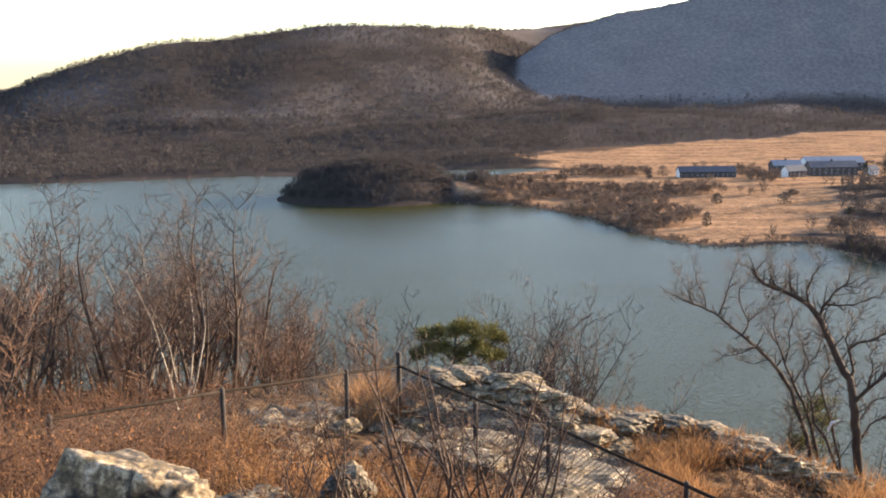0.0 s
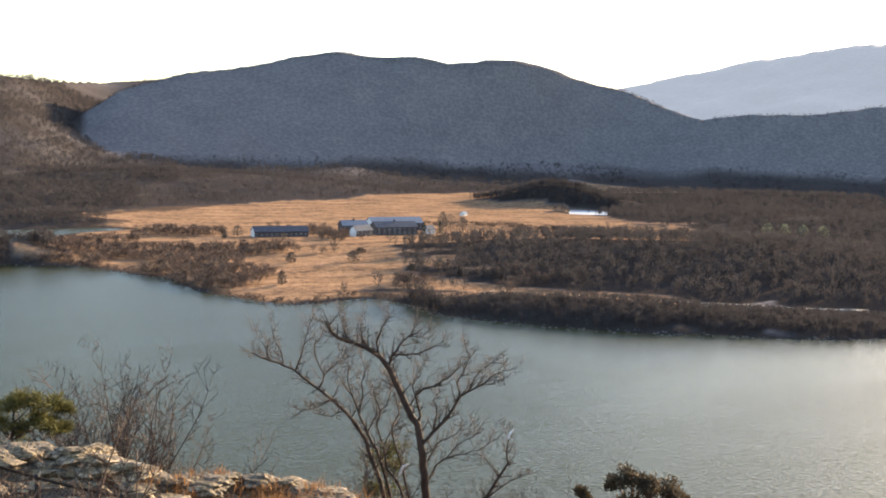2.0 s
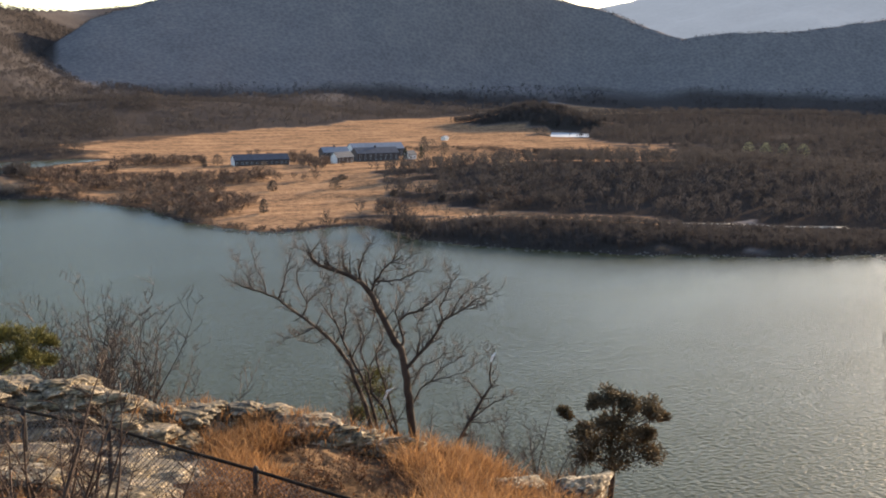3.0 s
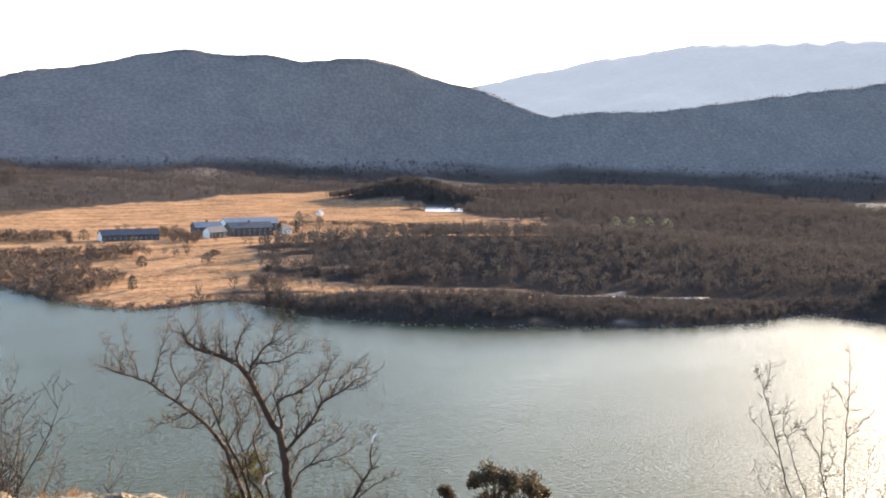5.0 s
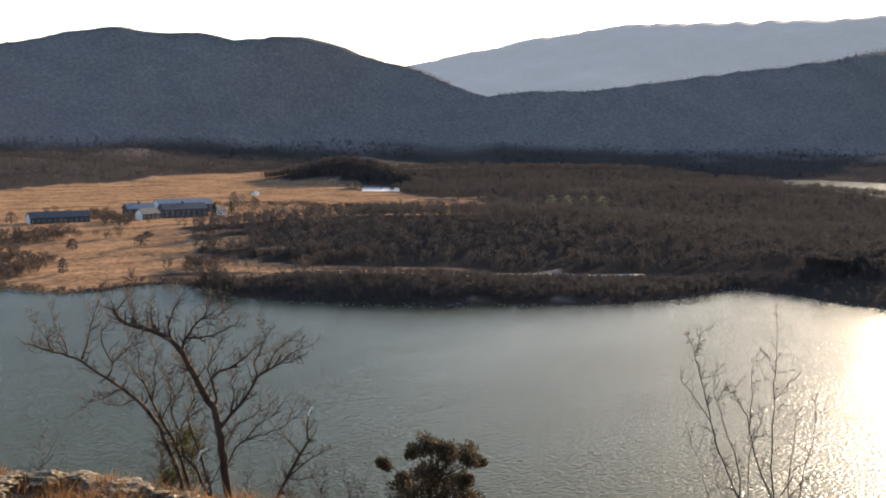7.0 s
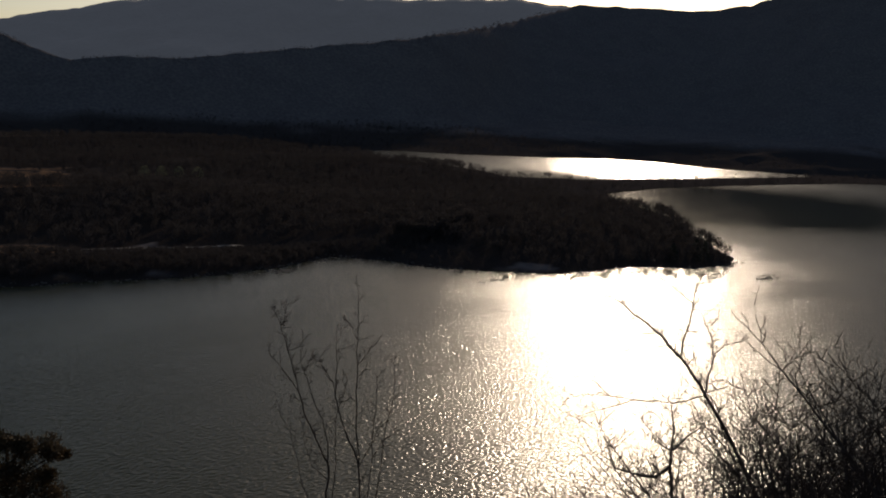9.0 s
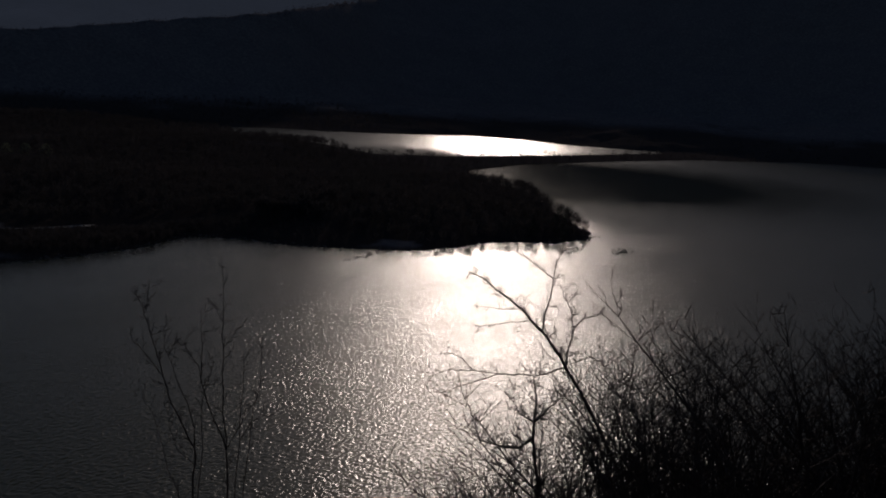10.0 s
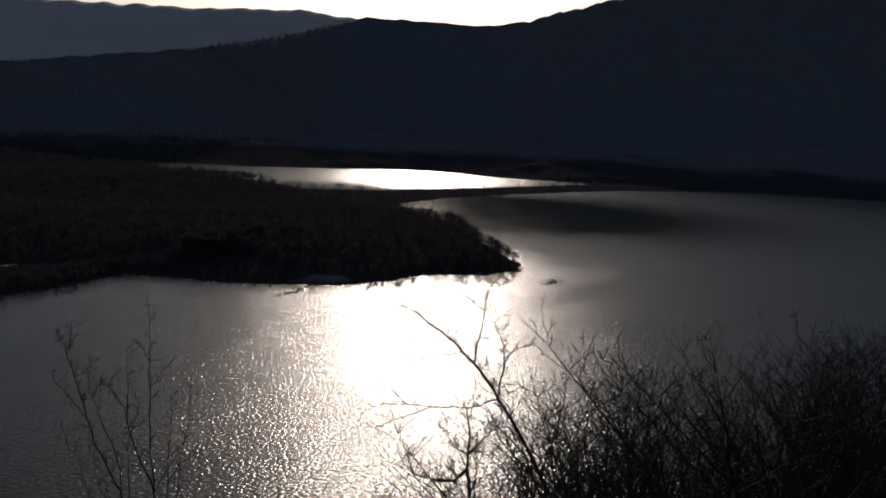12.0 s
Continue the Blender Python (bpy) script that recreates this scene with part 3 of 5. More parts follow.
def rock(name, x, y, z, size, label, seed, turn=0.0, group="", detail=5, tilt=0.0, mat=ROCK):
    """An angular boulder: a ball cut by planes, roughened, its bed in the ground."""
    rng = random.Random(seed)
    bm = bmesh.new()
    bmesh.ops.create_icosphere(bm, subdivisions=detail, radius=1.0)
    cuts = []
    for _ in range(34):
        v = Vector((rng.gauss(0, 1), rng.gauss(0, 1), rng.gauss(0, 1))).normalized()
        cuts.append((v, rng.uniform(0.48, 0.92)))
    for v in bm.verts:
        p = v.co.normalized()
        r = 1.08
        for nrm, d in cuts:
            c = p.dot(nrm)
            if c > 0.05:
                r = min(r, d / c)
        r *= 1 + 0.10 * noise.fractal(p * 1.7 + Vector((seed, 0, 0)), 1.0, 2.0, 4) - 0.09 * abs(noise.noise(p * 2.4 + Vector((0, 0, seed)))) + 0.06 * noise.fractal(p * 5 + Vector((0, seed, 0)), 0.8, 2.0, 4) - 0.05 * max(0.0, 0.25 - abs(noise.noise(p * 4.1 + Vector((seed, seed, 0))))) * 4
        step = math.sin((p.z * r * 7 + p.x * 1.5 + seed)) * 0.012
        v.co = p * (r + step)
    me = bpy.data.meshes.new(name)
    bmesh.ops.scale(bm, vec=size, verts=bm.verts)
    bm.to_mesh(me)
    bm.free()
    me.materials.append(mat)
    ob = new(name, me)
    if mat is WHITE_ROCK:
        smooth(ob)
    ob.matrix_basis = pose(x, y, z, tilt, tilt * 0.5, turn)
    return tagged(ob, label, "rock", group)


# ---- the outcrop and the boulders below the lookout
OUTCROP = "rocks of the outcrop"
CREST = ((-0.55, 18.5, 94.05), (-0.2, 18.8, 94.2), (0.55, 19.0, 94.2), (1.5, 18.4, 94.02), (2.6, 17.8, 93.72), (3.8, 18.1, 93.5), (4.85, 17.75, 93.42), (5.5, 17.1, 93.25), (6.2, 16.8, 93.1), (6.9, 16.4, 92.95))
rng = random.Random(9)
for k in range(112):
    u = (k + 0.5) / 112 * (len(CREST) - 1)
    i = min(int(u), len(CREST) - 2)
    p = Vector(CREST[i]).lerp(Vector(CREST[i + 1]), u - i)
    back = (0.0, 0.0, 0.55, 0.35, 0.9, 1.25)[k % 6] * rng.uniform(0.8, 1.2)
    s = rng.uniform(0.26, 0.62) if back < 0.2 else rng.uniform(0.18, 0.5)
    flat = rng.uniform(0.40, 0.66)
    x, y = p.x + rng.gauss(0, 0.08) - back * 0.25, p.y - back
    top = p.z + rng.gauss(0, 0.05) - back * 0.42
    # past the bare face the grass closes in up to the crest
    if x / y > 0.215 and back > 0.2:
        continue
    rock("rock", x, y, top - s * flat * 0.8, (s * 1.65, s * 1.1, s * flat), "pale grey cracked outcrop rock with dark lichen on the brink", 31 + k, rng.uniform(-38, -6), OUTCROP, 4, rng.uniform(-24, 18))
for k, (x, y, sx, sy, sz, turn) in enumerate(((-2.4, 7.3, 1.04, 0.7, 0.86, 190), (-1.2, 11.2, 0.5, 0.42, 0.5, 40))):
    rock("boulder", x, y, ground_z(x, y) + sz * (0.33, 0.62)[k], (sx, sy, sz), ("large white boulder streaked with dark lichen", "dark pointed boulder among dry grass and stems")[k], 61 + k, turn, "", 5, 8, (WHITE_ROCK, ROCK)[k])
for k, (x, y, s) in enumerate(((-1.62, 8.1, 0.3), (-1.3, 8.6, 0.22), (-1.75, 9.0, 0.26))):
    rock("rock", x, y, ground_z(x, y) + s * 0.12, (s * 1.5, s, s * 0.6), "pale low rock beside the white boulder", 180 + k, 35 * k, "loose rocks on the slope", 4, 0.0, WHITE_ROCK)
for k in range(64):
    rng = random.Random(400 + k)
    a, d = radians(rng.uniform(-13, 13) if k < 34 else rng.uniform(-13, -1)), rng.uniform(10.5, 17.8)
    x, y, s = d * math.sin(a), d * math.cos(a), rng.uniform(0.14, 0.42)
    rock("rock", x, y, ground_z(x, y) + s * 0.1, (s * 1.4, s, s * 0.6), "small pale rock bedded in dry grass", 80 + k, rng.uniform(0, 180), "loose rocks on the slope", 4)
rng = random.Random(58)
for k in range(26):
    b, d = (rng.uniform(-12, -5.5), rng.uniform(16.6, 19.6)) if k < 17 else (rng.uniform(-14, -10), rng.uniform(9.6, 11.6))
    x, y, s = d * math.sin(radians(b)), d * math.cos(radians(b)), rng.uniform(0.24, 0.46)
    rock("rock", x, y, ground_z(x, y) + s * 0.32, (s * 1.5, s, s * 0.7), "pale broken rock standing out of the dry grass", 210 + k, rng.uniform(0, 180), "loose rocks on the slope", 4, rng.uniform(-14, 14))
for k, (x, y, top, sx, sy, sz) in enumerate(((8.1, 14.5, 92.82, 1.1, 0.6, 0.5), (9.2, 14.0, 92.74, 1.15, 0.6, 0.5), (7.2, 15.3, 92.6, 0.7, 0.45, 0.4))):
    rock("rock", x, y, top - sz * 0.8, (sx, sy, sz), "low grey ledge rock at the grass edge", 120 + k, 20 * k, "ledge rocks", 5, 5)

# the sloping rock face between the fence and the crest
rng = random.Random(55)
for k in range(44):
    u = rng.random()
    x, y = -0.3 + 6.2 * u + rng.gauss(0, 0.3), 17.4 - 1.6 * u - rng.uniform(0.0, 2.6)
    s = rng.uniform(0.5, 1.1)
    if x / y > 0.20:
        continue
    rock("rock", x, y, ground_z(x, y) + rng.uniform(-0.02, 0.1), (s * 1.5, s, s * 0.3), "broad grey rock slab bedded in the slope below the crest", 140 + k, rng.uniform(-50, 0), "slabs of the rock face", 4, rng.uniform(-16, 4))

# ---- the chain-link fence round the brink
IRON = varied("weathered_fence_iron", (0.012, 0.010, 0.009), (0.04, 0.032, 0.026), 9.0, 0.85)
GALV = varied("galvanised_wire", (0.08, 0.066, 0.055), (0.22, 0.19, 0.16), 6.0, 0.6)
RUST_RAIL = varied("dark_rail", (0.010, 0.008, 0.006), (0.032, 0.024, 0.018), 7.0, 0.95)
RUST_RAIL.node_tree.nodes["Principled BSDF"].inputs["Specular IOR Level"].default_value = 0.05
FENCE_LINE = ((-5.4, 13.0), (-3.47, 14.9), (-1.75, 17.0), (-0.87, 17.98), (0.5, 16.3), (1.61, 14.9), (3.27, 12.83), (4.7, 11.05))
FENCE_TOP = (95.3, 95.05, 94.68, 94.5, 94.42, 94.48, 94.35, 94.24)
fence = thing("chain_link_fence", -0.87, 17.98, ground_z(-0.87, 17.98), "weathered chain-link fence on thin iron posts", "fence")
origin = Vector((-0.87, 17.98, ground_z(-0.87, 17.98)))
for i, ((x, y), top) in enumerate(zip(FENCE_LINE, FENCE_TOP)):
    w = Wood()
    g = min(ground_z(x, y), top - 1.2) - 0.3
    corner = i == 3
    high = top + (0.24 if corner else 0.03)
    r = 0.05 if corner else 0.04
    w.limb([Vector((x, y, g)) - origin, Vector((x, y, high)) - origin, Vector((x, y, high + 0.03)) - origin], [r, r, r * 0.6], 10)
    smooth(part("post", w.data(), IRON, fence, "stout iron corner post" if corner else ""))
for i, ((a, za), (b2, zb)) in enumerate(zip(zip(FENCE_LINE, FENCE_TOP), zip(FENCE_LINE[1:], FENCE_TOP[1:]))):
    p, q = Vector((*a, za)) - origin, Vector((*b2, zb)) - origin
    w = Wood()
    w.limb([p, p.lerp(q, 0.5) - Vector((0, 0, 0.012)), q], [0.025] * 3, 8)
    smooth(part("rail", w.data(), RUST_RAIL, fence))
    # woven wire: two sets of slanting strands that cross in diamonds
    length, tall, step = (q - p).length, 1.18, 0.085
    n = int(length / step)
    mesh_wire = Wood()
    for k in range(-int(tall / step), n):
        for sign in (1, -1):
            s0, s1 = k * step, k * step + tall
            t0, t1 = max(s0, 0), min(s1, length)
            if t1 <= t0:
                continue
            h0, h1 = (t0 - s0), (t1 - s0)
            if sign < 0:
                h0, h1 = tall - h0, tall - h1
            u, v = p.lerp(q, t0 / length), p.lerp(q, t1 / length)
            mesh_wire.limb([u + Vector((0, 0, -0.02 - h0)), u.lerp(v, 0.5) + Vector((0, 0, -0.02 - (h0 + h1) / 2)), v + Vector((0, 0, -0.02 - h1))], [0.0011 if i < 3 else 0.0026 if i == 3 else 0.0048] * 3, 4)
    part("wire_mesh", mesh_wire.data(), GALV, fence)

# ---- trees and bushes that stand on the hillside
BIG_TRUNK = (
    ((0.0, -0.18), (-0.08, 0.3), (-0.17, 0.76), (-0.24, 1.35), (-0.31, 1.89), (-0.37, 2.42), (-0.47, 2.97), (-0.69, 3.3), (-0.86, 3.65), (-1.03, 3.99), (-1.18, 4.33), (-1.41, 4.63), (-1.66, 4.8), (-1.91, 4.91), (-2.16, 4.99), (-2.41, 5.09), (-2.57, 5.25), (-2.66, 5.42)),
    ((-1.18, 4.33), (-1.12, 4.64), (-0.95, 4.89), (-0.74, 5.11), (-0.62, 5.28), (-0.58, 5.41)),
    ((-1.12, 4.58), (-0.82, 4.66), (-0.49, 4.7), (-0.24, 4.82), (0.01, 4.95)),
    ((-1.41, 4.63), (-1.49, 4.93), (-1.41, 5.19), (-1.29, 5.44), (-1.25, 5.65)),
    ((-1.66, 4.8), (-1.83, 5.05), (-1.88, 5.26), (-1.83, 5.48)),
    ((-0.74, 5.11), (-0.49, 5.11), (-0.25, 5.29)),
    ((-2.16, 4.99), (-2.24, 5.22), (-2.2, 5.39)))
BIG_EAST = (
    ((-0.47, 2.97), (-0.43, 3.3), (-0.54, 3.65), (-0.36, 3.83), (-0.02, 3.92), (0.19, 4.09), (0.39, 4.31), (0.49, 4.44)),
    ((-0.34, 2.42), (-0.09, 2.78), (0.2, 3.09), (0.41, 3.45), (0.53, 3.71), (0.74, 3.84), (1.03, 4.02), (1.24, 4.24), (1.53, 4.41)),
    ((0.53, 3.71), (0.44, 4.01), (0.6, 4.32), (0.72, 4.62), (0.64, 4.87)),
    ((1.03, 4.02), (1.2, 4.02), (1.41, 4.07)),
    ((0.74, 3.84), (0.86, 4.19), (0.98, 4.36), (1.23, 4.58)),
    ((-0.54, 3.65), (-0.61, 3.91), (-0.49, 4.26), (-0.36, 4.43)),
    ((-0.12, 1.62), (0.01, 1.85), (0.26, 2.03), (0.69, 2.13), (1.03, 2.26), (1.32, 2.44)),
    ((-0.09, 2.78), (-0.01, 3.22), (-0.1, 3.57), (0.02, 3.83)),
    ((0.26, 2.03), (0.51, 2.35), (0.85, 2.53), (1.02, 2.71)),
    ((-0.31, 1.89), (-0.12, 2.16), (-0.0, 2.43), (0.34, 2.61), (0.59, 2.79)))
BIG_WEST = (
    ((-1.14, 0.43), (-1.36, 1.34), (-1.57, 1.87), (-1.74, 2.32), (-2.0, 2.71), (-2.29, 3.02), (-2.63, 3.27), (-2.96, 3.53), (-3.25, 3.74), (-3.55, 3.96), (-3.84, 4.08), (-4.13, 4.19), (-4.42, 4.29), (-4.62, 4.37)),
    ((-3.55, 3.96), (-3.42, 4.3), (-3.33, 4.65), (-3.24, 4.99), (-3.09, 5.41)),
    ((-3.84, 4.08), (-3.91, 4.38), (-4.08, 4.68), (-4.19, 5.14)),
    ((-4.13, 4.19), (-4.29, 4.5), (-4.53, 4.88)),
    ((-2.96, 3.53), (-2.83, 3.88), (-3.04, 4.31), (-3.08, 4.65), (-2.91, 4.91)),
    ((-2.83, 3.88), (-2.54, 4.19), (-2.29, 4.45)),
    ((-2.63, 3.27), (-2.97, 3.09), (-3.35, 3.0)),
    ((-2.29, 3.02), (-2.63, 2.88), (-3.05, 2.96)))
BIG_INNER = (
    ((-1.01, 0.44), (-1.27, 1.61), (-1.45, 2.14), (-1.7, 2.58), (-1.91, 3.02), (-2.08, 3.46), (-2.29, 3.76), (-2.44, 3.97)),
    ((-1.91, 3.02), (-1.83, 3.46), (-1.87, 3.81), (-1.79, 4.15), (-1.91, 4.5)),
    ((-1.7, 2.58), (-1.49, 3.03), (-1.53, 3.46), (-1.62, 3.72)),
    ((-0.54, 0.44), (-0.89, 1.34), (-1.19, 1.74), (-1.28, 2.32), (-1.45, 2.85), (-1.36, 3.2), (-1.49, 3.59)),
    ((-0.58, 0.81), (-0.8, 1.61), (-1.02, 2.24), (-1.11, 2.68), (-0.94, 3.03), (-1.03, 3.38), (-1.15, 3.64)),
    ((-1.28, 2.32), (-1.07, 2.77), (-0.85, 2.95), (-0.68, 2.68)),
    ((-2.08, 3.46), (-2.2, 3.89), (-2.16, 4.23), (-2.37, 4.57)),
    ((-1.49, 3.03), (-1.24, 3.29), (-1.11, 3.82), (-1.28, 3.99)))
TRUNK_GIRTHS = (0.128, 0.039, 0.0317, 0.0317, 0.0244, 0.0195, 0.0159)
EAST_GIRTHS = (0.0410, 0.0471, 0.0246, 0.0134, 0.0185, 0.0205, 0.0266, 0.0225, 0.0185, 0.0205)
WEST_GIRTHS = (0.0635, 0.0225, 0.0205, 0.0164, 0.0246, 0.0164, 0.0185, 0.0164)
INNER_GIRTHS = (0.0512, 0.0225, 0.0225, 0.0471, 0.0410, 0.0185, 0.0185, 0.0164)
tree = drawn_tree("bare_tree", 9.77, 22.01, 89.99, 24.1, BIG_TRUNK + BIG_EAST + BIG_WEST + BIG_INNER, TRUNK_GIRTHS + EAST_GIRTHS + WEST_GIRTHS + INNER_GIRTHS,
                  "leafless spreading tree with forked dark trunks above the river", "tree", 5, 2, twig_len=0.48, least=0.0065, roots=(0, 17, 25, 28, 29), forks=1)
w = Wood()
w.limb([Vector((-0.88, -0.15, 1.55)), Vector((-0.80, -0.18, 1.78)), Vector((-0.66, -0.2, 1.86))], [0.03, 0.034, 0.012], 6)
lift = 89.99 - ground_z(9.77, 22.01)
broken = part("broken_stub", w.data(), BARE_WOOD, tree, "bleached broken stub")
broken.location = (0, 0, lift)
SNAG = (((-0.06, -0.08), (0.31, 0.69), (0.61, 1.23), (0.83, 1.57), (0.79, 1.92), (0.83, 2.36)), ((0.61, 1.23), (0.38, 1.53), (0.23, 1.71)), ((0.42, 0.82), (0.88, 1.21), (1.29, 1.39)), ((0.3, 0.62), (0.71, 0.65), (0.99, 0.77)))
snag = drawn_tree("dead_snag", 10.17, 20.72, 90.58, 26.3, SNAG, (0.055, 0.02, 0.022, 0.018), "crooked dead snag leaning beside the spreading tree", "tree", 8, 2, twig_len=0.34)
w = Wood()
w.limb([Vector((0.80, 0, 2.25)), Vector((0.83, 0, 2.38)), Vector((0.90, 0.02, 2.47))], [0.02, 0.026, 0.012], 6)
part("broken_tip", w.data(), BARE_WOOD, snag, "bleached broken tip").location = (0, 0, 90.58 - ground_z(10.17, 20.72))
NORTH = (
    ((0.4, -0.18), (-0.1, 0.85), (-0.52, 1.66), (-0.92, 2.33), (-1.24, 2.8), (-1.55, 3.26), (-1.86, 3.66), (-2.16, 3.91), (-2.39, 4.17), (-2.69, 4.42), (-2.98, 4.6), (-3.28, 4.86), (-3.65, 5.0)),
    ((-1.86, 3.66), (-1.83, 4.08), (-1.72, 4.52), (-1.69, 4.94), (-1.65, 5.36), (-1.53, 5.58)),
    ((-1.69, 4.94), (-1.98, 5.12), (-2.27, 5.31), (-2.56, 5.56)),
    ((-1.24, 2.8), (-1.21, 3.3), (-1.13, 3.73), (-1.21, 4.15), (-1.45, 4.62)),
    ((-1.08, 2.6), (-1.64, 2.65), (-2.27, 2.58), (-2.83, 2.54), (-3.4, 2.58), (-3.98, 2.56), (-4.4, 2.36)),
    ((-2.83, 2.54), (-3.25, 2.35), (-3.73, 2.15), (-4.15, 1.95)),
    ((-3.4, 2.58), (-3.71, 2.88), (-4.08, 2.98)),
    ((-2.39, 4.17), (-2.88, 4.12), (-3.44, 4.13)),
    ((-2.16, 3.91), (-2.64, 3.79), (-3.34, 3.61)),
    ((-1.13, 3.73), (-0.92, 4.04), (-0.59, 4.14)),
    ((-0.52, 1.66), (-0.97, 2.04), (-1.46, 2.05), (-1.96, 2.21)),
    ((-0.1, 0.85), (0.15, 1.89), (0.35, 2.77), (0.35, 3.47)))
drawn_tree("bare_tree", 23.52, 5.23, 90.75, 77.3, NORTH, (0.056, 0.024, 0.014, 0.024, 0.02, 0.014, 0.013, 0.013, 0.013, 0.013, 0.018, 0.022), "leafless tree with a long level limb before the sunlit water", "tree", 12, 2, twig_len=0.34, least=0.005)
NORTH_SMALL = (
    ((0.01, -0.37), (-0.17, 0.65), (-0.16, 1.38), (-0.27, 1.98)),
    ((-0.11, 0.42), (-0.44, 0.38), (-0.79, 0.37), (-1.27, 0.42), (-1.41, 0.77)),
    ((-0.17, 1.02), (0.13, 1.41), (0.34, 1.61)),
    ((-0.17, 0.9), (-0.5, 1.17), (-0.69, 1.45)))
drawn_tree("bare_sapling", 19.26, 5.73, 92.3, 73.2, NORTH_SMALL, (0.05, 0.04, 0.028, 0.022), "crooked leafless sapling on the steep bank", "tree", 14, 2, twig_len=0.4)
WHIPS = (
    ((-0.02, -0.19), (0.01, 0.35), (-0.01, 0.71), (-0.18, 1.07), (-0.35, 1.47), (-0.5, 1.83), (-0.6, 2.24), (-0.7, 2.64), (-0.82, 3.05), (-0.9, 3.35), (-0.95, 3.53), (-1.08, 3.83)),
    ((-0.93, 3.53), (-0.86, 3.71), (-0.86, 3.92)),
    ((-0.65, 2.34), (-0.87, 2.58), (-1.04, 2.81), (-1.17, 2.95)),
    ((-0.74, 2.93), (-0.61, 3.14), (-0.54, 3.26)),
    ((0.01, 0.5), (-0.02, 1.13), (-0.15, 1.64), (-0.29, 1.95), (-0.41, 2.3), (-0.51, 2.58), (-0.59, 2.96)),
    ((-0.51, 2.58), (-0.44, 2.74), (-0.41, 2.84)))
WHIPS_TALL = (
    ((0.64, -0.11), (0.59, 0.56), (0.5, 0.87), (0.33, 1.22), (0.18, 1.62), (0.08, 1.97), (0.03, 2.23), (-0.16, 2.52), (-0.24, 2.7)),
    ((0.08, 1.97), (0.08, 2.38), (0.07, 2.84), (0.07, 3.22)),
    ((0.59, 0.56), (0.55, 1.08), (0.51, 1.59), (0.48, 2.1), (0.49, 2.61), (0.48, 3.11), (0.47, 3.54), (0.44, 4.13)),
    ((0.48, 3.11), (0.38, 3.26), (0.29, 3.41)),
    ((0.49, 2.71), (0.61, 2.79), (0.72, 2.98)))
WHIPS_SIDE = (
    ((0.78, -0.1), (0.85, 0.8), (0.83, 1.21), (0.88, 1.83), (0.88, 2.38)),
    ((0.08, -0.18), (0.15, 0.73), (0.12, 1.35), (0.13, 1.77), (0.26, 2.24), (0.3, 2.4)),
    ((-0.3, -0.22), (-0.5, 0.18), (-0.6, 0.66), (-0.76, 1.23), (-0.95, 1.53), (-1.05, 1.89)),
    ((-0.03, 0.18), (-0.32, 0.63), (-0.47, 1.04), (-0.52, 1.4)),
    ((0.95, -0.08), (1.03, 0.61), (1.09, 1.39), (1.21, 1.95), (1.22, 2.56)),
    ((0.59, 0.56), (0.79, 1.0), (0.92, 1.37), (1.13, 1.64)),
    ((0.85, 0.8), (1.06, 1.13), (1.23, 1.24)))
drawn_tree("bare_shrub", 15.23, 11.42, 92.22, 53.4, WHIPS + WHIPS_TALL + WHIPS_SIDE, (0.022, 0.007, 0.009, 0.007, 0.013, 0.006, 0.021, 0.011, 0.016, 0.007, 0.007, 0.013, 0.011, 0.01, 0.009, 0.012, 0.008, 0.007),
           "tall thin leafless shrub with upright whips", "shrub", 17, 1, twig_len=0.26, least=0.0042, roots=(0, 6, 11, 12, 13, 15))

# clumps of bare trees on the wooded side of the slope, one grown and the rest copied
WOODS = "bare trees below the lookout"
kinds = [grown_tree("bare_tree", -10.92, 27.94, 4.7, "slender grey leafless tree on the slope", 21, 1, 0.1, order=2, girth=0.06, group=WOODS, crown=0.3, twig_len=0.3),
         grown_tree("bare_tree", -6.36, 25.21, 4.6, "pale many-stemmed leafless tree behind the fence", 22, 4, 0.16, PALE_BARK, order=2, girth=0.038, group=WOODS, crown=0.4, twig_len=0.24, dense=2, keep=0.55),
         grown_tree("bare_tree", -4.93, 29.59, 3.4, "dark forked leafless tree on the slope", 23, 2, 0.3, order=2, girth=0.07, group=WOODS, crown=0.3, twig_len=0.32),
         grown_tree("bare_tree", -8.5, 26.0, 4.2, "brown twiggy leafless tree on the slope", 24, 3, 0.2, fine=RUST_TWIG, order=2, girth=0.045, group=WOODS, crown=0.2, twig_len=0.3, dense=3, keep=0.6)]
rng = random.Random(77)
for k in range(74):
    b = rng.uniform(-25.5, -4) if k < 50 else rng.uniform(-26, -11)
    d = rng.uniform(23, 44) if k < 50 else rng.uniform(21, 32)
    if b > -9 and d < 27:
        continue
    x, y = d * math.sin(radians(b)), d * math.cos(radians(b))
    s = rng.uniform(0.55, 1.2) * (0.75 if b > -11 else 1.0)
    c = copy_thing(kinds[(0, 3, 2, 3, 0, 2, 3, 0, 2, 1, 3)[k % 11]], pose(x, y, ground_z(x, y) - 0.1, 0, 0, rng.uniform(0, 360)))
    c.scale = (s, s, s)
for k in range(16):
    b, d = rng.uniform(-14, -1), rng.uniform(24.5, 33)
    x, y, s = d * math.sin(radians(b)), d * math.cos(radians(b)), rng.uniform(0.5, 0.78)
    copy_thing(kinds[(3, 0, 3, 2)[k % 4]], pose(x, y, ground_z(x, y) - 0.1, 0, 0, rng.uniform(0, 360))).scale = (s, s, s)
BRINK = "leafless bushes past the outcrop"
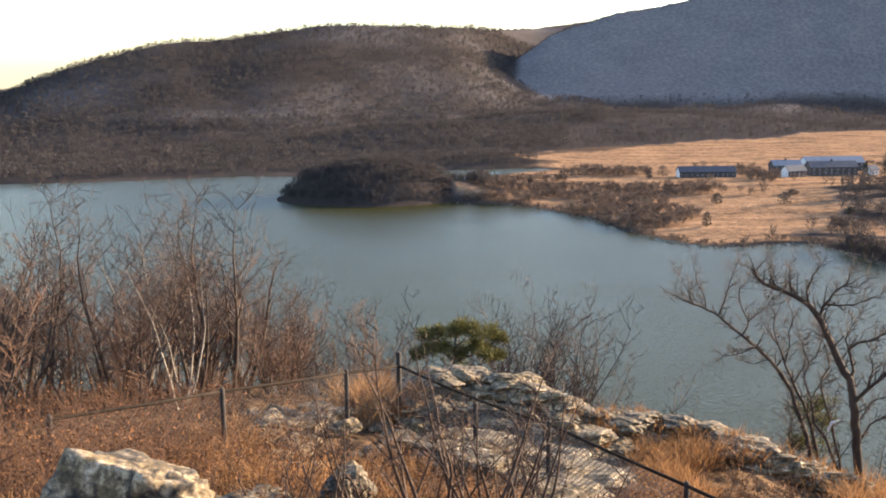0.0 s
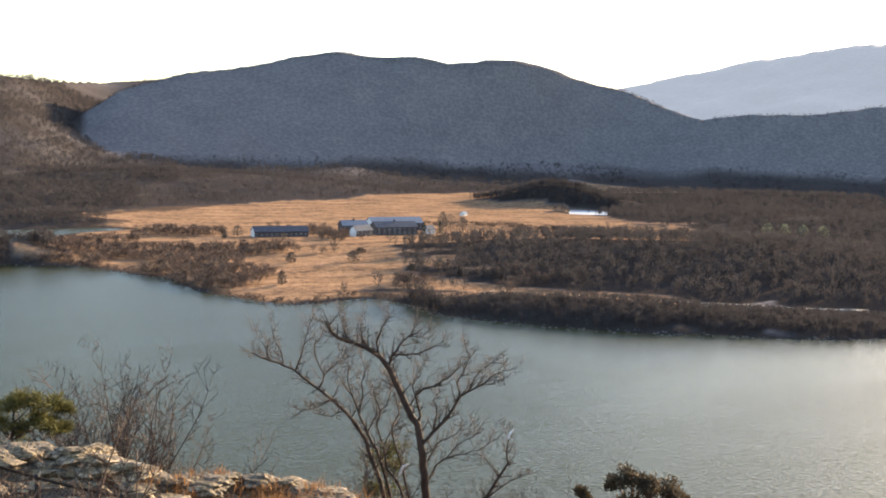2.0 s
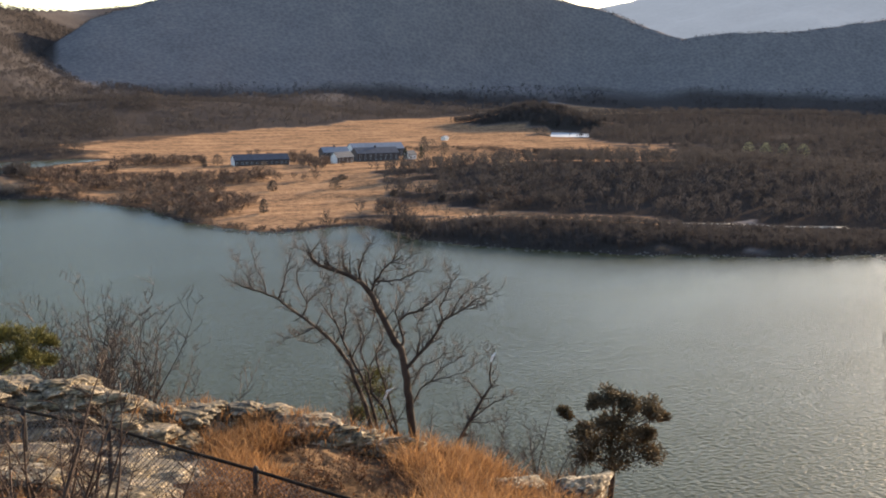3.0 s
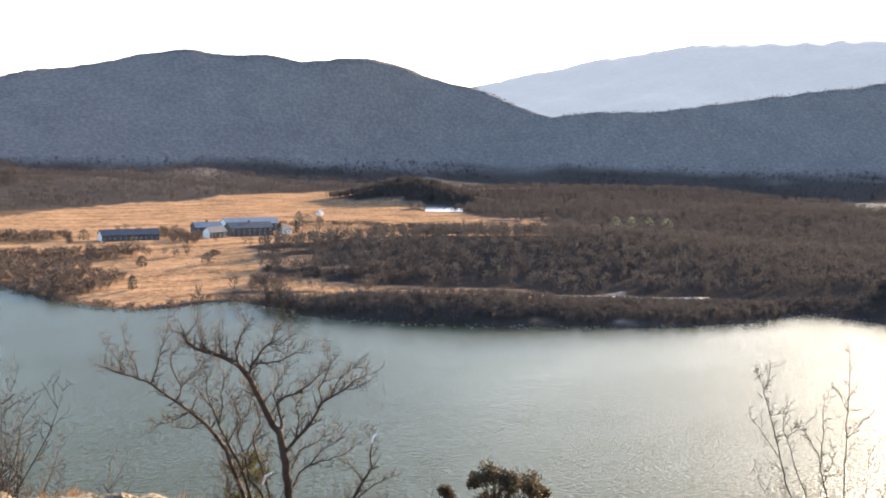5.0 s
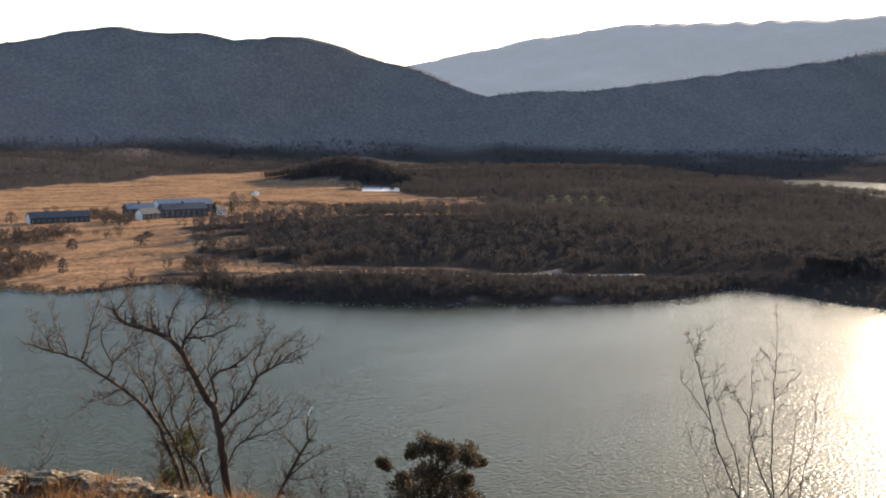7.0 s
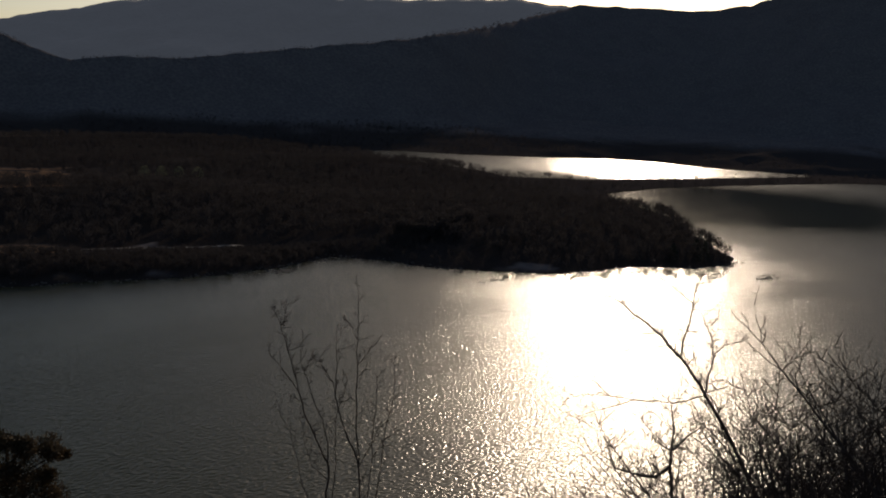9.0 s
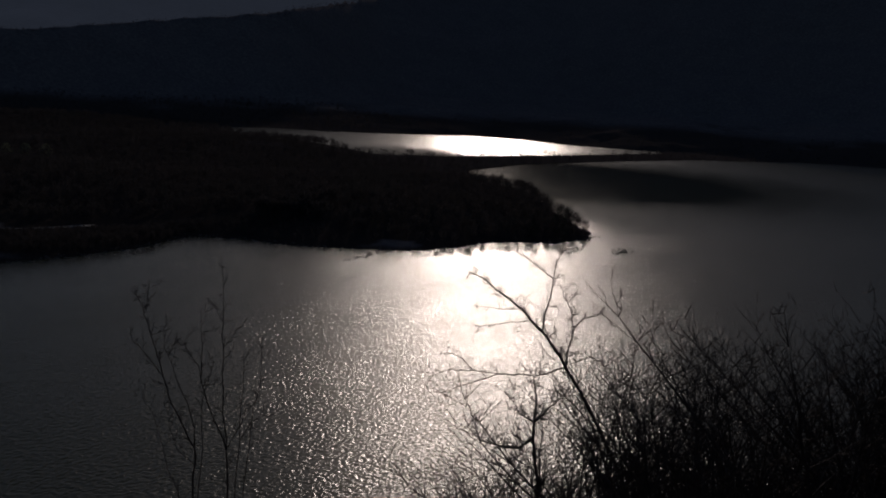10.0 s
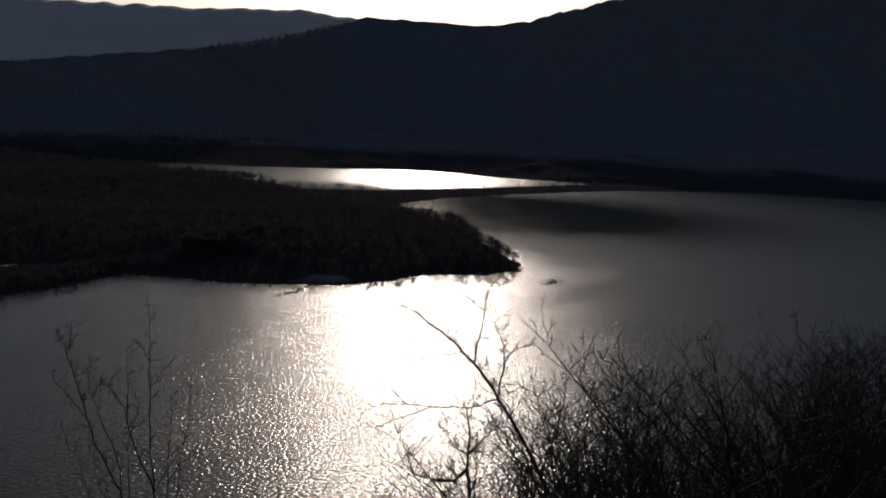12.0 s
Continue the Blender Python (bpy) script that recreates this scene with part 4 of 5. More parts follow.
bush = grown_tree("bare_bush", 2.9, 24.8, 4.5, "dark twiggy leafless bush rising past the rocks", 31, 8, 0.26, order=2, girth=0.036, group=BRINK, crown=0.25, twig_len=0.22, category="shrub", dense=2, keep=0.55, least=0.008)
for x, y, s, r in ((3.7, 25.3, 0.95, 80), (1.9, 25.6, 0.85, 200), (2.2, 23.9, 0.75, 20), (4.3, 26.0, 0.7, 140), (-2.6, 26.5, 0.8, 300), (-1.2, 27.5, 0.8, 50), (0.4, 27.0, 0.7, 110), (2.5, 24.3, 0.85, 265), (3.3, 24.4, 0.8, 330), (1.6, 24.6, 0.7, 170)):
    copy_thing(bush, pose(x, y, ground_z(x, y) - 0.1, 0, 0, r)).scale = (s, s, s)
for x, y, s, r in ((12.3, 22.6, 0.55, 10), (11.4, 22.0, 0.5, 70), (13.0, 21.2, 0.6, 130), (8.6, 23.2, 0.7, 200), (12.6, 19.4, 0.45, 250)):
    copy_thing(bush, pose(x, y, ground_z(x, y) - 0.1, 0, 0, r)).scale = (s, s, s)
NORTH_BUSH = "dense bare bushes on the north bank"
thick = grown_tree("bare_bush", 20.0, 3.6, 3.6, "dense dark leafless bush on the steep bank", 41, 7, 0.3, order=2, girth=0.04, group=NORTH_BUSH, crown=0.12, twig_len=0.26, category="shrub", dense=3, keep=0.44, least=0.0048)
rng = random.Random(91)
for k in range(44):
    b = rng.uniform(62, 98) if k < 30 else rng.uniform(82, 98)
    d = rng.uniform(15, 27)
    x, y = d * math.sin(radians(b)), d * math.cos(radians(b))
    lim = 100 - d * math.tan(radians(23.5 if b < 69 else 20.5 if b < 75 else 16.5 if b < 79 else 12.5 if b < 84 else 9.0))
    s = max(0.35, min(1.5, (lim - ground_z(x, y)) / 3.6 * rng.uniform(0.8, 1.05)))
    copy_thing(thick, pose(x, y, ground_z(x, y) - 0.1, 0, 0, rng.uniform(0, 360))).scale = (s, s, s)
for x, y, high, seed in ((10.55, 17.6, 2.5, 61), (11.4, 17.2, 1.6, 62), (8.9, 19.6, 1.8, 63)):
    grown_tree("bare_sapling", x, y, high, "thin straight leafless sapling on the grassy brink", seed, 1, 0.05, order=1, girth=0.016, group="saplings on the brink", crown=0.3, twig_len=0.14, dense=1, keep=0.5, least=0.004)
# stems in front of the fence
STEM_BARK = varied("tan_brown_stems", (0.02, 0.013, 0.010), (0.085, 0.052, 0.034), 4.0, 0.85)
STEMS = "bare stems before the fence"
stem = grown_tree("bare_shrub", 0.0, 9.0, 2.3, "thin dark brown leafless stems before the fence", 51, 4, 0.26, STEM_BARK, STEM_BARK, 1, 0.027, STEMS, 0.35, 0.2, "shrub", 2, 0.6, 0.0045)
for x, y, s, r in ((0.28, 9.7, 0.95, 30), (0.62, 9.9, 0.85, 120), (0.45, 10.3, 0.8, 200), (-0.75, 9.2, 0.7, 60), (-1.15, 8.9, 0.6, 310), (-0.35, 10.6, 0.7, 10), (0.75, 9.3, 0.8, 280), (1.25, 10.2, 0.75, 40), (0.1, 10.9, 0.75, 150), (0.9, 10.8, 0.6, 90), (-1.7, 9.8, 0.55, 260)):
    copy_thing(stem, pose(x, y, ground_z(x, y) - 0.05, 0, 0, r)).scale = (s, s, s)


# ---- grass, brush and evergreen foliage on the hillside
def island_tint(name, dark, light, rough=0.85, thin=0.0):
    """Blades and needles that each take a tone of their own."""
    def build(n, l, b):
        g = n.new("ShaderNodeNewGeometry")
        broad = tex(n, l, "Noise", 0.5, 3, 0.6)
        f = mix(n, l, 0.5, g.outputs["Random Per Island"], broad)
        c = ramp(n, l, f, [(0.2, dark), (0.8, light)])
        l.new(c, b.inputs["Base Color"])
        b.inputs["Roughness"].default_value = rough
        b.inputs["Specular IOR Level"].default_value = 0.2
        if thin:
            t = n.new("ShaderNodeBsdfTranslucent")
            l.new(c, t.inputs[0])
            x = n.new("ShaderNodeMixShader")
            x.inputs[0].default_value = thin
            l.new(b.outputs[0], x.inputs[1])
            l.new(t.outputs[0], x.inputs[2])
            l.new(x.outputs[0], n["Material Output"].inputs[0])
    return material(name, build)


DRY_GRASS = island_tint("dry_grass", (0.075, 0.036, 0.017), (0.38, 0.20, 0.08), thin=0.35)
RUST_LEAF = island_tint("russet_brush", (0.04, 0.018, 0.008), (0.17, 0.075, 0.028), thin=0.15)
CEDAR_LEAF = island_tint("cedar_foliage", (0.028, 0.025, 0.014), (0.14, 0.098, 0.052), thin=0.15)
PINE_LEAF = island_tint("pine_needles", (0.028, 0.030, 0.009), (0.125, 0.112, 0.032), thin=0.25)


def stuff(name, v, f, mat, label, category):
    me = bpy.data.meshes.new(name)
    me.from_pydata(v, [], f)
    me.materials.append(mat)
    return tagged(new(name, me), label, category, kind="stuff")


def blades(rng, v, f, x, y, z, count, tall, wide, lean, width=0.012):
    for _ in range(count):
        a, r = rng.uniform(0, 6.283), wide * rng.random() ** 0.6
        bx, by = x + r * math.cos(a), y + r * math.sin(a)
        h = tall * rng.uniform(0.55, 1.15)
        dx, dy = rng.gauss(0, lean) * h + 0.5 * (bx - x), rng.gauss(0, lean) * h + 0.5 * (by - y)
        t = rng.uniform(0, 3.14)
        wx, wy = math.cos(t) * width, math.sin(t) * width
        i = len(v)
        v += [(bx - wx, by - wy, z - 0.05), (bx + wx, by + wy, z - 0.05), (bx + dx * 0.45 + wx * 0.8, by + dy * 0.45 + wy * 0.8, z + h * 0.62), (bx + dx * 0.45 - wx * 0.8, by + dy * 0.45 - wy * 0.8, z + h * 0.62), (bx + dx, by + dy, z + h)]
        f += [(i, i + 1, i + 2, i + 3), (i + 3, i + 2, i + 4)]


def polar(b, d):
    return d * math.sin(radians(b)), d * math.cos(radians(b))


rng = random.Random(5)
v, f = [], []
spots = []
for k in range(2100):
    b, d = rng.uniform(14.5, 34), rng.uniform(9.5, 20.5)
    spots.append((b, d, 0.5 if 13 < d < 19 else 0.36))
for k in range(150):
    b, d = rng.uniform(-17, 4), rng.uniform(11.5, 17.5)
    spots.append((b, d, 0.42))
for k in range(110):
    spots.append((rng.gauss(-3.9, 0.9), rng.uniform(17.6, 19.6), 0.95))
for k in range(60):
    spots.append((rng.gauss(15.5, 2.0), rng.uniform(16.4, 18.6), 0.34))
for k in range(170):
    spots.append((rng.uniform(-14, 1), rng.uniform(12, 17.5), 0.45))
for k in range(700):
    spots.append((rng.uniform(11.2, 19), rng.uniform(12.2, 17.6), 0.36))
for k in range(230):
    spots.append((rng.uniform(-27, -11), rng.uniform(9.0, 17), 0.38))
bx = np.array([polar(b, d) for b, d, _ in spots])
bz, dens = height(bx[:, 0], bx[:, 1]), fbm(bx[:, 0], bx[:, 1], 2.6, 3, 14)
for (b, d, tall), (x, y), z, q in zip(spots, bx, bz, dens):
    if q < (-0.1 if b < 11 else -0.3):
        continue
    blades(rng, v, f, x, y, float(z), 34, tall * rng.uniform(0.45, 1.1), 0.24, 0.5, 0.0075)
# tufts rooted in the cracks of the outcrop
for k in range(95):
    u = rng.uniform(0.4, 1.0) * (len(CREST) - 1.001) if k < 75 else rng.uniform(0, 0.12) * (len(CREST) - 1)
    i = int(u)
    p = Vector(CREST[i]).lerp(Vector(CREST[i + 1]), u - i)
    back = rng.uniform(-0.1, 1.0)
    blades(rng, v, f, p.x - back * 0.25, p.y - back, p.z - 0.12 - back * 0.42, 22, rng.uniform(0.14, 0.32), 0.16, 0.4, 0.009)
stuff("dry_grass", v, f, DRY_GRASS, "tall golden dry grass tufts on the rocky slope", "grass")

# fallen leaves over the near ground
v, f = [], []
n = 20000
lb, ld = np.random.RandomState(3).uniform(-27, 36, n), np.random.RandomState(4).uniform(8, 22, n)
lx, ly = ld * np.sin(np.radians(lb)), ld * np.cos(np.radians(lb))
lz = height(lx, ly)
for x, y, z, q in zip(lx, ly, lz, fbm(lx, ly, 1.3, 3, 71)):
    if q < 0.05:
        continue
    i, s = len(v), rng.uniform(0.015, 0.04)
    u = Vector((rng.gauss(0, 1), rng.gauss(0, 1), rng.gauss(0, 0.5))).normalized() * s
    w2 = u.cross(Vector((rng.gauss(0, 0.4), rng.gauss(0, 0.4), 1))).normalized() * s * 0.6
    c = Vector((x, y, z + 0.03 + 0.04 * rng.random()))
    v += [tuple(c - u), tuple(c + w2), tuple(c + u), tuple(c - w2)]
    f.append((i, i + 1, i + 2, i + 3))
stuff("leaf_litter", v, f, RUST_LEAF, "brown fallen leaves strewn over the rocky ground", "leaves")

BRUSH_TWIG = varied("dark_brush_twigs", (0.022, 0.012, 0.007), (0.085, 0.042, 0.023), 1.2, 0.95)
# low russet brush, fine twigs with a few hanging leaves
v, f = [], []
brush = Wood()
rng = random.Random(6)
for k in range(900):
    b, d = (rng.uniform(10.5, 17), rng.uniform(11.2, 14.4)) if k >= 780 else (rng.uniform(-12, 6), rng.uniform(10, 16)) if k >= 660 else (rng.uniform(-27, -6), rng.uniform(11.5, 26)) if k < 330 else (rng.uniform(-13, 13), rng.uniform(8.5, 14)) if k < 420 else (rng.uniform(14, 30), rng.uniform(10, 18)) if k < 520 else (rng.uniform(-28, -14.5), rng.uniform(9.8, 14.5))
    low = 1.0 if k < 330 else 0.45 if k < 520 else 0.9 if k < 660 else 0.6
    if k < 330 and ((b > -12 and rng.random() < 0.8) or (b > -17 and d < 13)):
        continue
    x, y = polar(b, d)
    z = ground_z(x, y)
    for _ in range(4):
        a = rng.uniform(0, 6.283)
        pts = brush.twig(rng, Vector((x, y, z - 0.05)), Vector((math.cos(a) * 0.6, math.sin(a) * 0.6, 1)), rng.uniform(0.5, 1.1) * low, 0.007, 1, 0.7, 0.3, 3)
        for p in pts[1:]:
            for _ in range(3):
                q = p + Vector((rng.gauss(0, 0.12), rng.gauss(0, 0.12), rng.gauss(0, 0.1)))
                i, s = len(v), rng.uniform(0.012, 0.032)
                u = Vector((rng.gauss(0, 1), rng.gauss(0, 1), rng.gauss(0, 1))).normalized() * s
                w2 = u.cross(Vector((rng.gauss(0, 1), rng.gauss(0, 1), rng.gauss(0, 1)))).normalized() * s * 0.6
                v += [tuple(q - u), tuple(q + w2), tuple(q + u), tuple(q - w2)]
                f.append((i, i + 1, i + 2, i + 3))
stuff("brush_twigs", brush.v, brush.f, BRUSH_TWIG, "tangled russet brush twigs on the slope", "brush")
stuff("brush_leaves", v, f, RUST_LEAF, "withered russet leaves clinging to the brush", "leaves")


def spray(rng, v, f, c, radius, count, size, flat=0.7, narrow=0.3):
    """A loose clump of leaf sprays round a point."""
    for _ in range(count):
        d = Vector((rng.gauss(0, 1), rng.gauss(0, 1), rng.gauss(0, 1))).normalized()
        p = c + Vector((d.x, d.y, d.z * flat)) * radius * rng.random() ** 0.45
        u = (d + Vector((rng.gauss(0, 0.6), rng.gauss(0, 0.6), rng.gauss(0.3, 0.5)))).normalized() * size * rng.uniform(0.6, 1.3)
        w2 = u.cross(Vector((rng.gauss(0, 1), rng.gauss(0, 1), rng.gauss(0, 1)))).normalized() * u.length * narrow
        i = len(v)
        v += [tuple(p - u), tuple(p + w2), tuple(p + u), tuple(p - w2)]
        f.append((i, i + 1, i + 2, i + 3))


def evergreen(name, x, y, zc, bearing, clumps, trunk, mat, label, seed, per, size, narrow):
    """An evergreen whose foliage sits in clumps at the ends of its boughs; clumps: across, up, radius."""
    rng = random.Random(seed)
    foot = ground_z(x, y)
    ob = thing(name, x, y, foot, label, "tree", "", -bearing)
    up = zc - foot
    top = max(c[1] for c in clumps) + up
    w = Wood()
    stem = [Vector((0, 0, -0.2)), Vector((0.05, 0.02, top * 0.3)), Vector((-0.03, 0.0, top * 0.6)), Vector((0.02, 0, top * 0.92))]
    w.limb(stem, [trunk, trunk * 0.8, trunk * 0.55, trunk * 0.2], 8)
    smooth(part("trunk", w.data(), BARK, ob))
    for cx, cz, cr in clumps:
        y0 = rng.uniform(-0.5, 0.5)
        c = Vector((cx, y0, cz + up))
        t = max(0.15, min(0.9, (c.z - 0.35) / top))
        a = Vector((0, 0, top * t * 0.92))
        w = Wood()
        w.limb([a, a.lerp(c, 0.5) + Vector((0, 0, -0.05)), c], [trunk * 0.35, trunk * 0.22, trunk * 0.08], 5)
        smooth(part("bough", w.data(), BARK, ob))
        v, f = [], []
        for _ in range(9):
            spray(rng, v, f, c + Vector((rng.gauss(0, 1), rng.gauss(0, 1), rng.gauss(0, 0.7))) * cr * 0.36, cr * 0.7, per // 9, size, 0.8, narrow)
        part("foliage_clump", (v, f), mat, ob)
    return ob


CEDAR = ((-0.42, 0.35, 0.25), (-0.05, 0.5, 0.30), (0.35, 0.43, 0.28), (0.62, 0.18, 0.38), (0.95, 0.1, 0.28), (-1.15, -0.12, 0.20), (0.28, -0.12, 0.47), (-0.15, -0.1, 0.39), (0.5, -0.55, 0.43), (-0.25, -0.6, 0.45), (0.15, -0.95, 0.47), (1.15, -0.04, 0.15), (0.8, -0.45, 0.24), (-0.7, -0.55, 0.27), (-0.5, -1, 0.38), (0.95, -0.9, 0.34))
evergreen("cedar_tree", 13.65, 19.2, 91.55, 35.4, CEDAR, 0.09, CEDAR_LEAF, "dark clumped red cedar on the brink of the slope", 3, 1000, 0.05, 0.35)
PINE = ((0.05, 0.5, 0.24), (-0.35, 0.4, 0.24), (0.4, 0.46, 0.25), (0.72, 0.3, 0.22), (-0.68, 0.16, 0.22), (0.1, 0.2, 0.3), (-0.28, 0.06, 0.28), (0.46, 0.1, 0.28), (0.98, 0.1, 0.16), (-0.82, -0.08, 0.16), (-0.5, -0.14, 0.22), (0.7, -0.12, 0.22), (0.1, -0.16, 0.3), (0.95, -0.22, 0.14))
evergreen("pine_tree", 0.21, 21.0, 94.0, 0.6, PINE, 0.05, PINE_LEAF, "small yellow-green pitch pine past the rocks", 4, 560, 0.085, 0.1)
evergreen("pine_tree", 9.0, 23.3, 91.3, 21.3, ((0, 0.55, 0.34), (-0.25, 0.2, 0.36), (0.28, 0.1, 0.36), (0.05, -0.3, 0.42), (-0.4, -0.45, 0.3)), 0.05, PINE_LEAF, "dull green young pine behind the spreading tree", 7, 360, 0.09, 0.12)


# ---- the far woods: one twiggy tree in a few shapes, set out many times
def far_tree(seed, tall, wide, count, width, trunk=0.12):
    """A small bare tree: a tapering trunk and fans of twigs that sweep up and out."""
    rng = random.Random(seed)
    v, f = [], []
    for k in range(3):
        a = 2.094 * k
        v.append((math.cos(a) * trunk, math.sin(a) * trunk, -0.5))
    v.append((rng.gauss(0, 0.2), rng.gauss(0, 0.2), tall * 0.8))
    f += [(0, 1, 3), (1, 2, 3), (2, 0, 3)]
    for _ in range(count):
        h = tall * rng.uniform(0.12, 0.85)
        a = rng.uniform(0, 6.283)
        reach = wide * rng.uniform(0.4, 1.0) * math.sin(math.pi * min(1, 0.22 + 0.68 * h / tall))
        tip = Vector((math.cos(a) * reach, math.sin(a) * reach, min(tall * rng.uniform(0.85, 1.0), h + reach * rng.uniform(0.4, 1.5))))
        s = Vector((rng.gauss(0, 0.14) * wide, rng.gauss(0, 0.14) * wide, h * 0.9))
        side_way = (tip - s).cross(Vector((rng.gauss(0, 1), rng.gauss(0, 1), rng.gauss(0, 1)))).normalized() * width
        i = len(v)
        v += [tuple(s), tuple(tip + side_way), tuple(s.lerp(tip, 0.85) - side_way)]
        f.append((i, i + 1, i + 2))
    return np.array(v), f


def set_out(name, places, kinds, mat, label, category, seed):
    """places: x, y, scale. All in one mesh, each turned its own way, with a tone of its own."""
    rng = np.random.RandomState(seed)
    places = np.array(places, float)
    zs = height(places[:, 0], places[:, 1])
    allv, allf, tone, base = [], [], [], 0
    for (x, y, s), z in zip(places, zs):
        kv, kf = kinds[rng.randint(len(kinds))]
        a = rng.rand() * 6.283
        c, sn = math.cos(a) * s, math.sin(a) * s
        vv = np.stack([kv[:, 0] * c - kv[:, 1] * sn + x, kv[:, 0] * sn + kv[:, 1] * c + y, kv[:, 2] * s * rng.uniform(0.85, 1.15) + z], -1)
        allv.append(vv)
        allf += [tuple(i + base for i in q) for q in kf]
        base += len(kv)
        tone.append(np.full(len(kv), rng.rand()))
    me = bpy.data.meshes.new(name)
    me.from_pydata(np.concatenate(allv).tolist(), [], allf)
    me.materials.append(mat)
    me.attributes.new("tone", "FLOAT", "POINT").data.foreach_set("value", np.concatenate(tone))
    return tagged(new(name, me), label, category, kind="stuff")


def toned(name, stops, rough=0.95, thin=0.06):
    def build(n, l, b):
        at = n.new("ShaderNodeAttribute")
        at.attribute_name = "tone"
        broad = tex(n, l, "Noise", 0.02, 3, 0.6)
        c = ramp(n, l, mix(n, l, 0.5, at.outputs["Fac"], broad), stops)
        l.new(c, b.inputs["Base Color"])
        b.inputs["Roughness"].default_value = rough
        b.inputs["Specular IOR Level"].default_value = 0.0
        # thin twigs let light through
        t = n.new("ShaderNodeBsdfTranslucent")
        l.new(c, t.inputs[0])
        x = n.new("ShaderNodeMixShader")
        x.inputs[0].default_value = thin
        l.new(b.outputs[0], x.inputs[1])
        l.new(t.outputs[0], x.inputs[2])
        l.new(x.outputs[0], n["Material Output"].inputs[0])
    return material(name, build)


FAR_TWIG = toned("winter_woods", [(0.2, (0.042, 0.037, 0.036)), (0.5, (0.052, 0.046, 0.044)), (0.8, (0.062, 0.054, 0.051))], thin=0.3)
FAR_BRUSH = toned("shore_brush", [(0.2, (0.07, 0.052, 0.043)), (0.55, (0.11, 0.08, 0.062)), (0.85, (0.16, 0.112, 0.08))])
rng = np.random.RandomState(12)


def strew(count, x0, x1, y0, y1, keep):
    p = np.stack([rng.uniform(x0, x1, count), rng.uniform(y0, y1, count)], -1)
    return p[keep(p[:, 0], p[:, 1])]


def on_land(x, y, margin=1.5):
    return (np.maximum(side(x, y, LAND), (1 - np.hypot((x + 55) / 72, (y - 772) / 56)) * 55) > margin) & (side(x, y, LAKE) < -3) & (side(x, y, POND) < -3)


trees = strew(43000, -160, 1500, 150, 1450, lambda x, y: wooded(x, y) & on_land(x, y))
r = np.hypot(trees[:, 0], trees[:, 1])
trees = trees[rng.rand(len(trees)) < np.clip(780 / r, 0.25, 1.0)]
knoll = strew(2600, 560, 880, 1130, 1350, lambda x, y: in_oval(x, y, 722, 1236, 98, 54, -30) & on_land(x, y))
scrub = strew(8500, 215, 620, 350, 545, lambda x, y: on_land(x, y, 0.5) & (y < 489 - 0.45 * (x - 330)) & wooded(x, y))
islet = strew(2000, -145, 35, 700, 850, lambda x, y: in_oval(x, y, -55, 772, 82, 66, 0) & on_land(x, y, 0.5))
trees = np.concatenate([trees, knoll, scrub, islet])
size = rng.uniform(0.75, 1.2, len(trees)) * np.where(np.hypot((trees[:, 0] + 55) / 80, (trees[:, 1] - 772) / 62) < 1, 0.62, 1.0)
bank = np.clip(((500 - 0.45 * (trees[:, 0] - 330)) - trees[:, 1]) / 34, -1, 1)
size = np.where((bank > 0) & (trees[:, 0] > 225) & (trees[:, 0] < 560), size * (0.12 + 0.42 * bank), size)
set_out("winter_woods", np.column_stack([trees, size]), [far_tree(60 + k, 10.5, 3.6, 31, 0.21, 0.12) for k in range(6)], FAR_TWIG, "grey-brown leafless woods on the low shores", "woods", 1)
hedge = strew(9000, -20, 420, 520, 960, lambda x, y: on_land(x, y, 2) & (fbm(x, y, 45, 3, 41) + 1.7 * np.exp(-((x - 118) / 50) ** 2 - ((y - 705) / 120) ** 2) - 0.35 * (x > 190) > 0.55))
rim = strew(9000, -20, 330, 500, 760, lambda x, y: (np.abs(side(x, y, LAND) - 4) < 4))
# the brown scrub strip behind the stores and the dark thicket at its end
strip = strew(9000, 400, 720, 780, 1080, lambda x, y: (in_oval(x, y, 500, 945, 95, 26, -25) & (fbm(x, y, 30, 3, 44) > -0.1)) | in_oval(x, y, 548, 880, 46, 10, -32))
grown = np.concatenate([rng.uniform(0.8, 2.1, len(hedge)), rng.uniform(0.4, 0.95, len(rim)), np.where(in_oval(strip[:, 0], strip[:, 1], 548, 880, 46, 10, -32), 1.6, 0.75) * rng.uniform(0.7, 1.2, len(strip))])
hedge = np.concatenate([hedge, rim, strip])
set_out("shore_brush", np.column_stack([hedge, grown]), [far_tree(70 + k, 4.0, 2.5, 44, 0.085, 0.05) for k in range(4)], FAR_BRUSH, "brown leafless thickets along the low shore", "brush", 2)
cause = strew(2600, 960, 2000, 100, 560, lambda x, y: (side(x, y, LAND) > 0) & (side(x, y, LAND) < 32) & (x > 1000))
set_out("causeway_scrub", np.column_stack([cause, rng.uniform(0.5, 1.1, len(cause))]), [far_tree(80 + k, 5.5, 2.4, 34, 0.15) for k in range(2)], FAR_TWIG, "low leafless scrub along the rail causeway", "brush", 3)
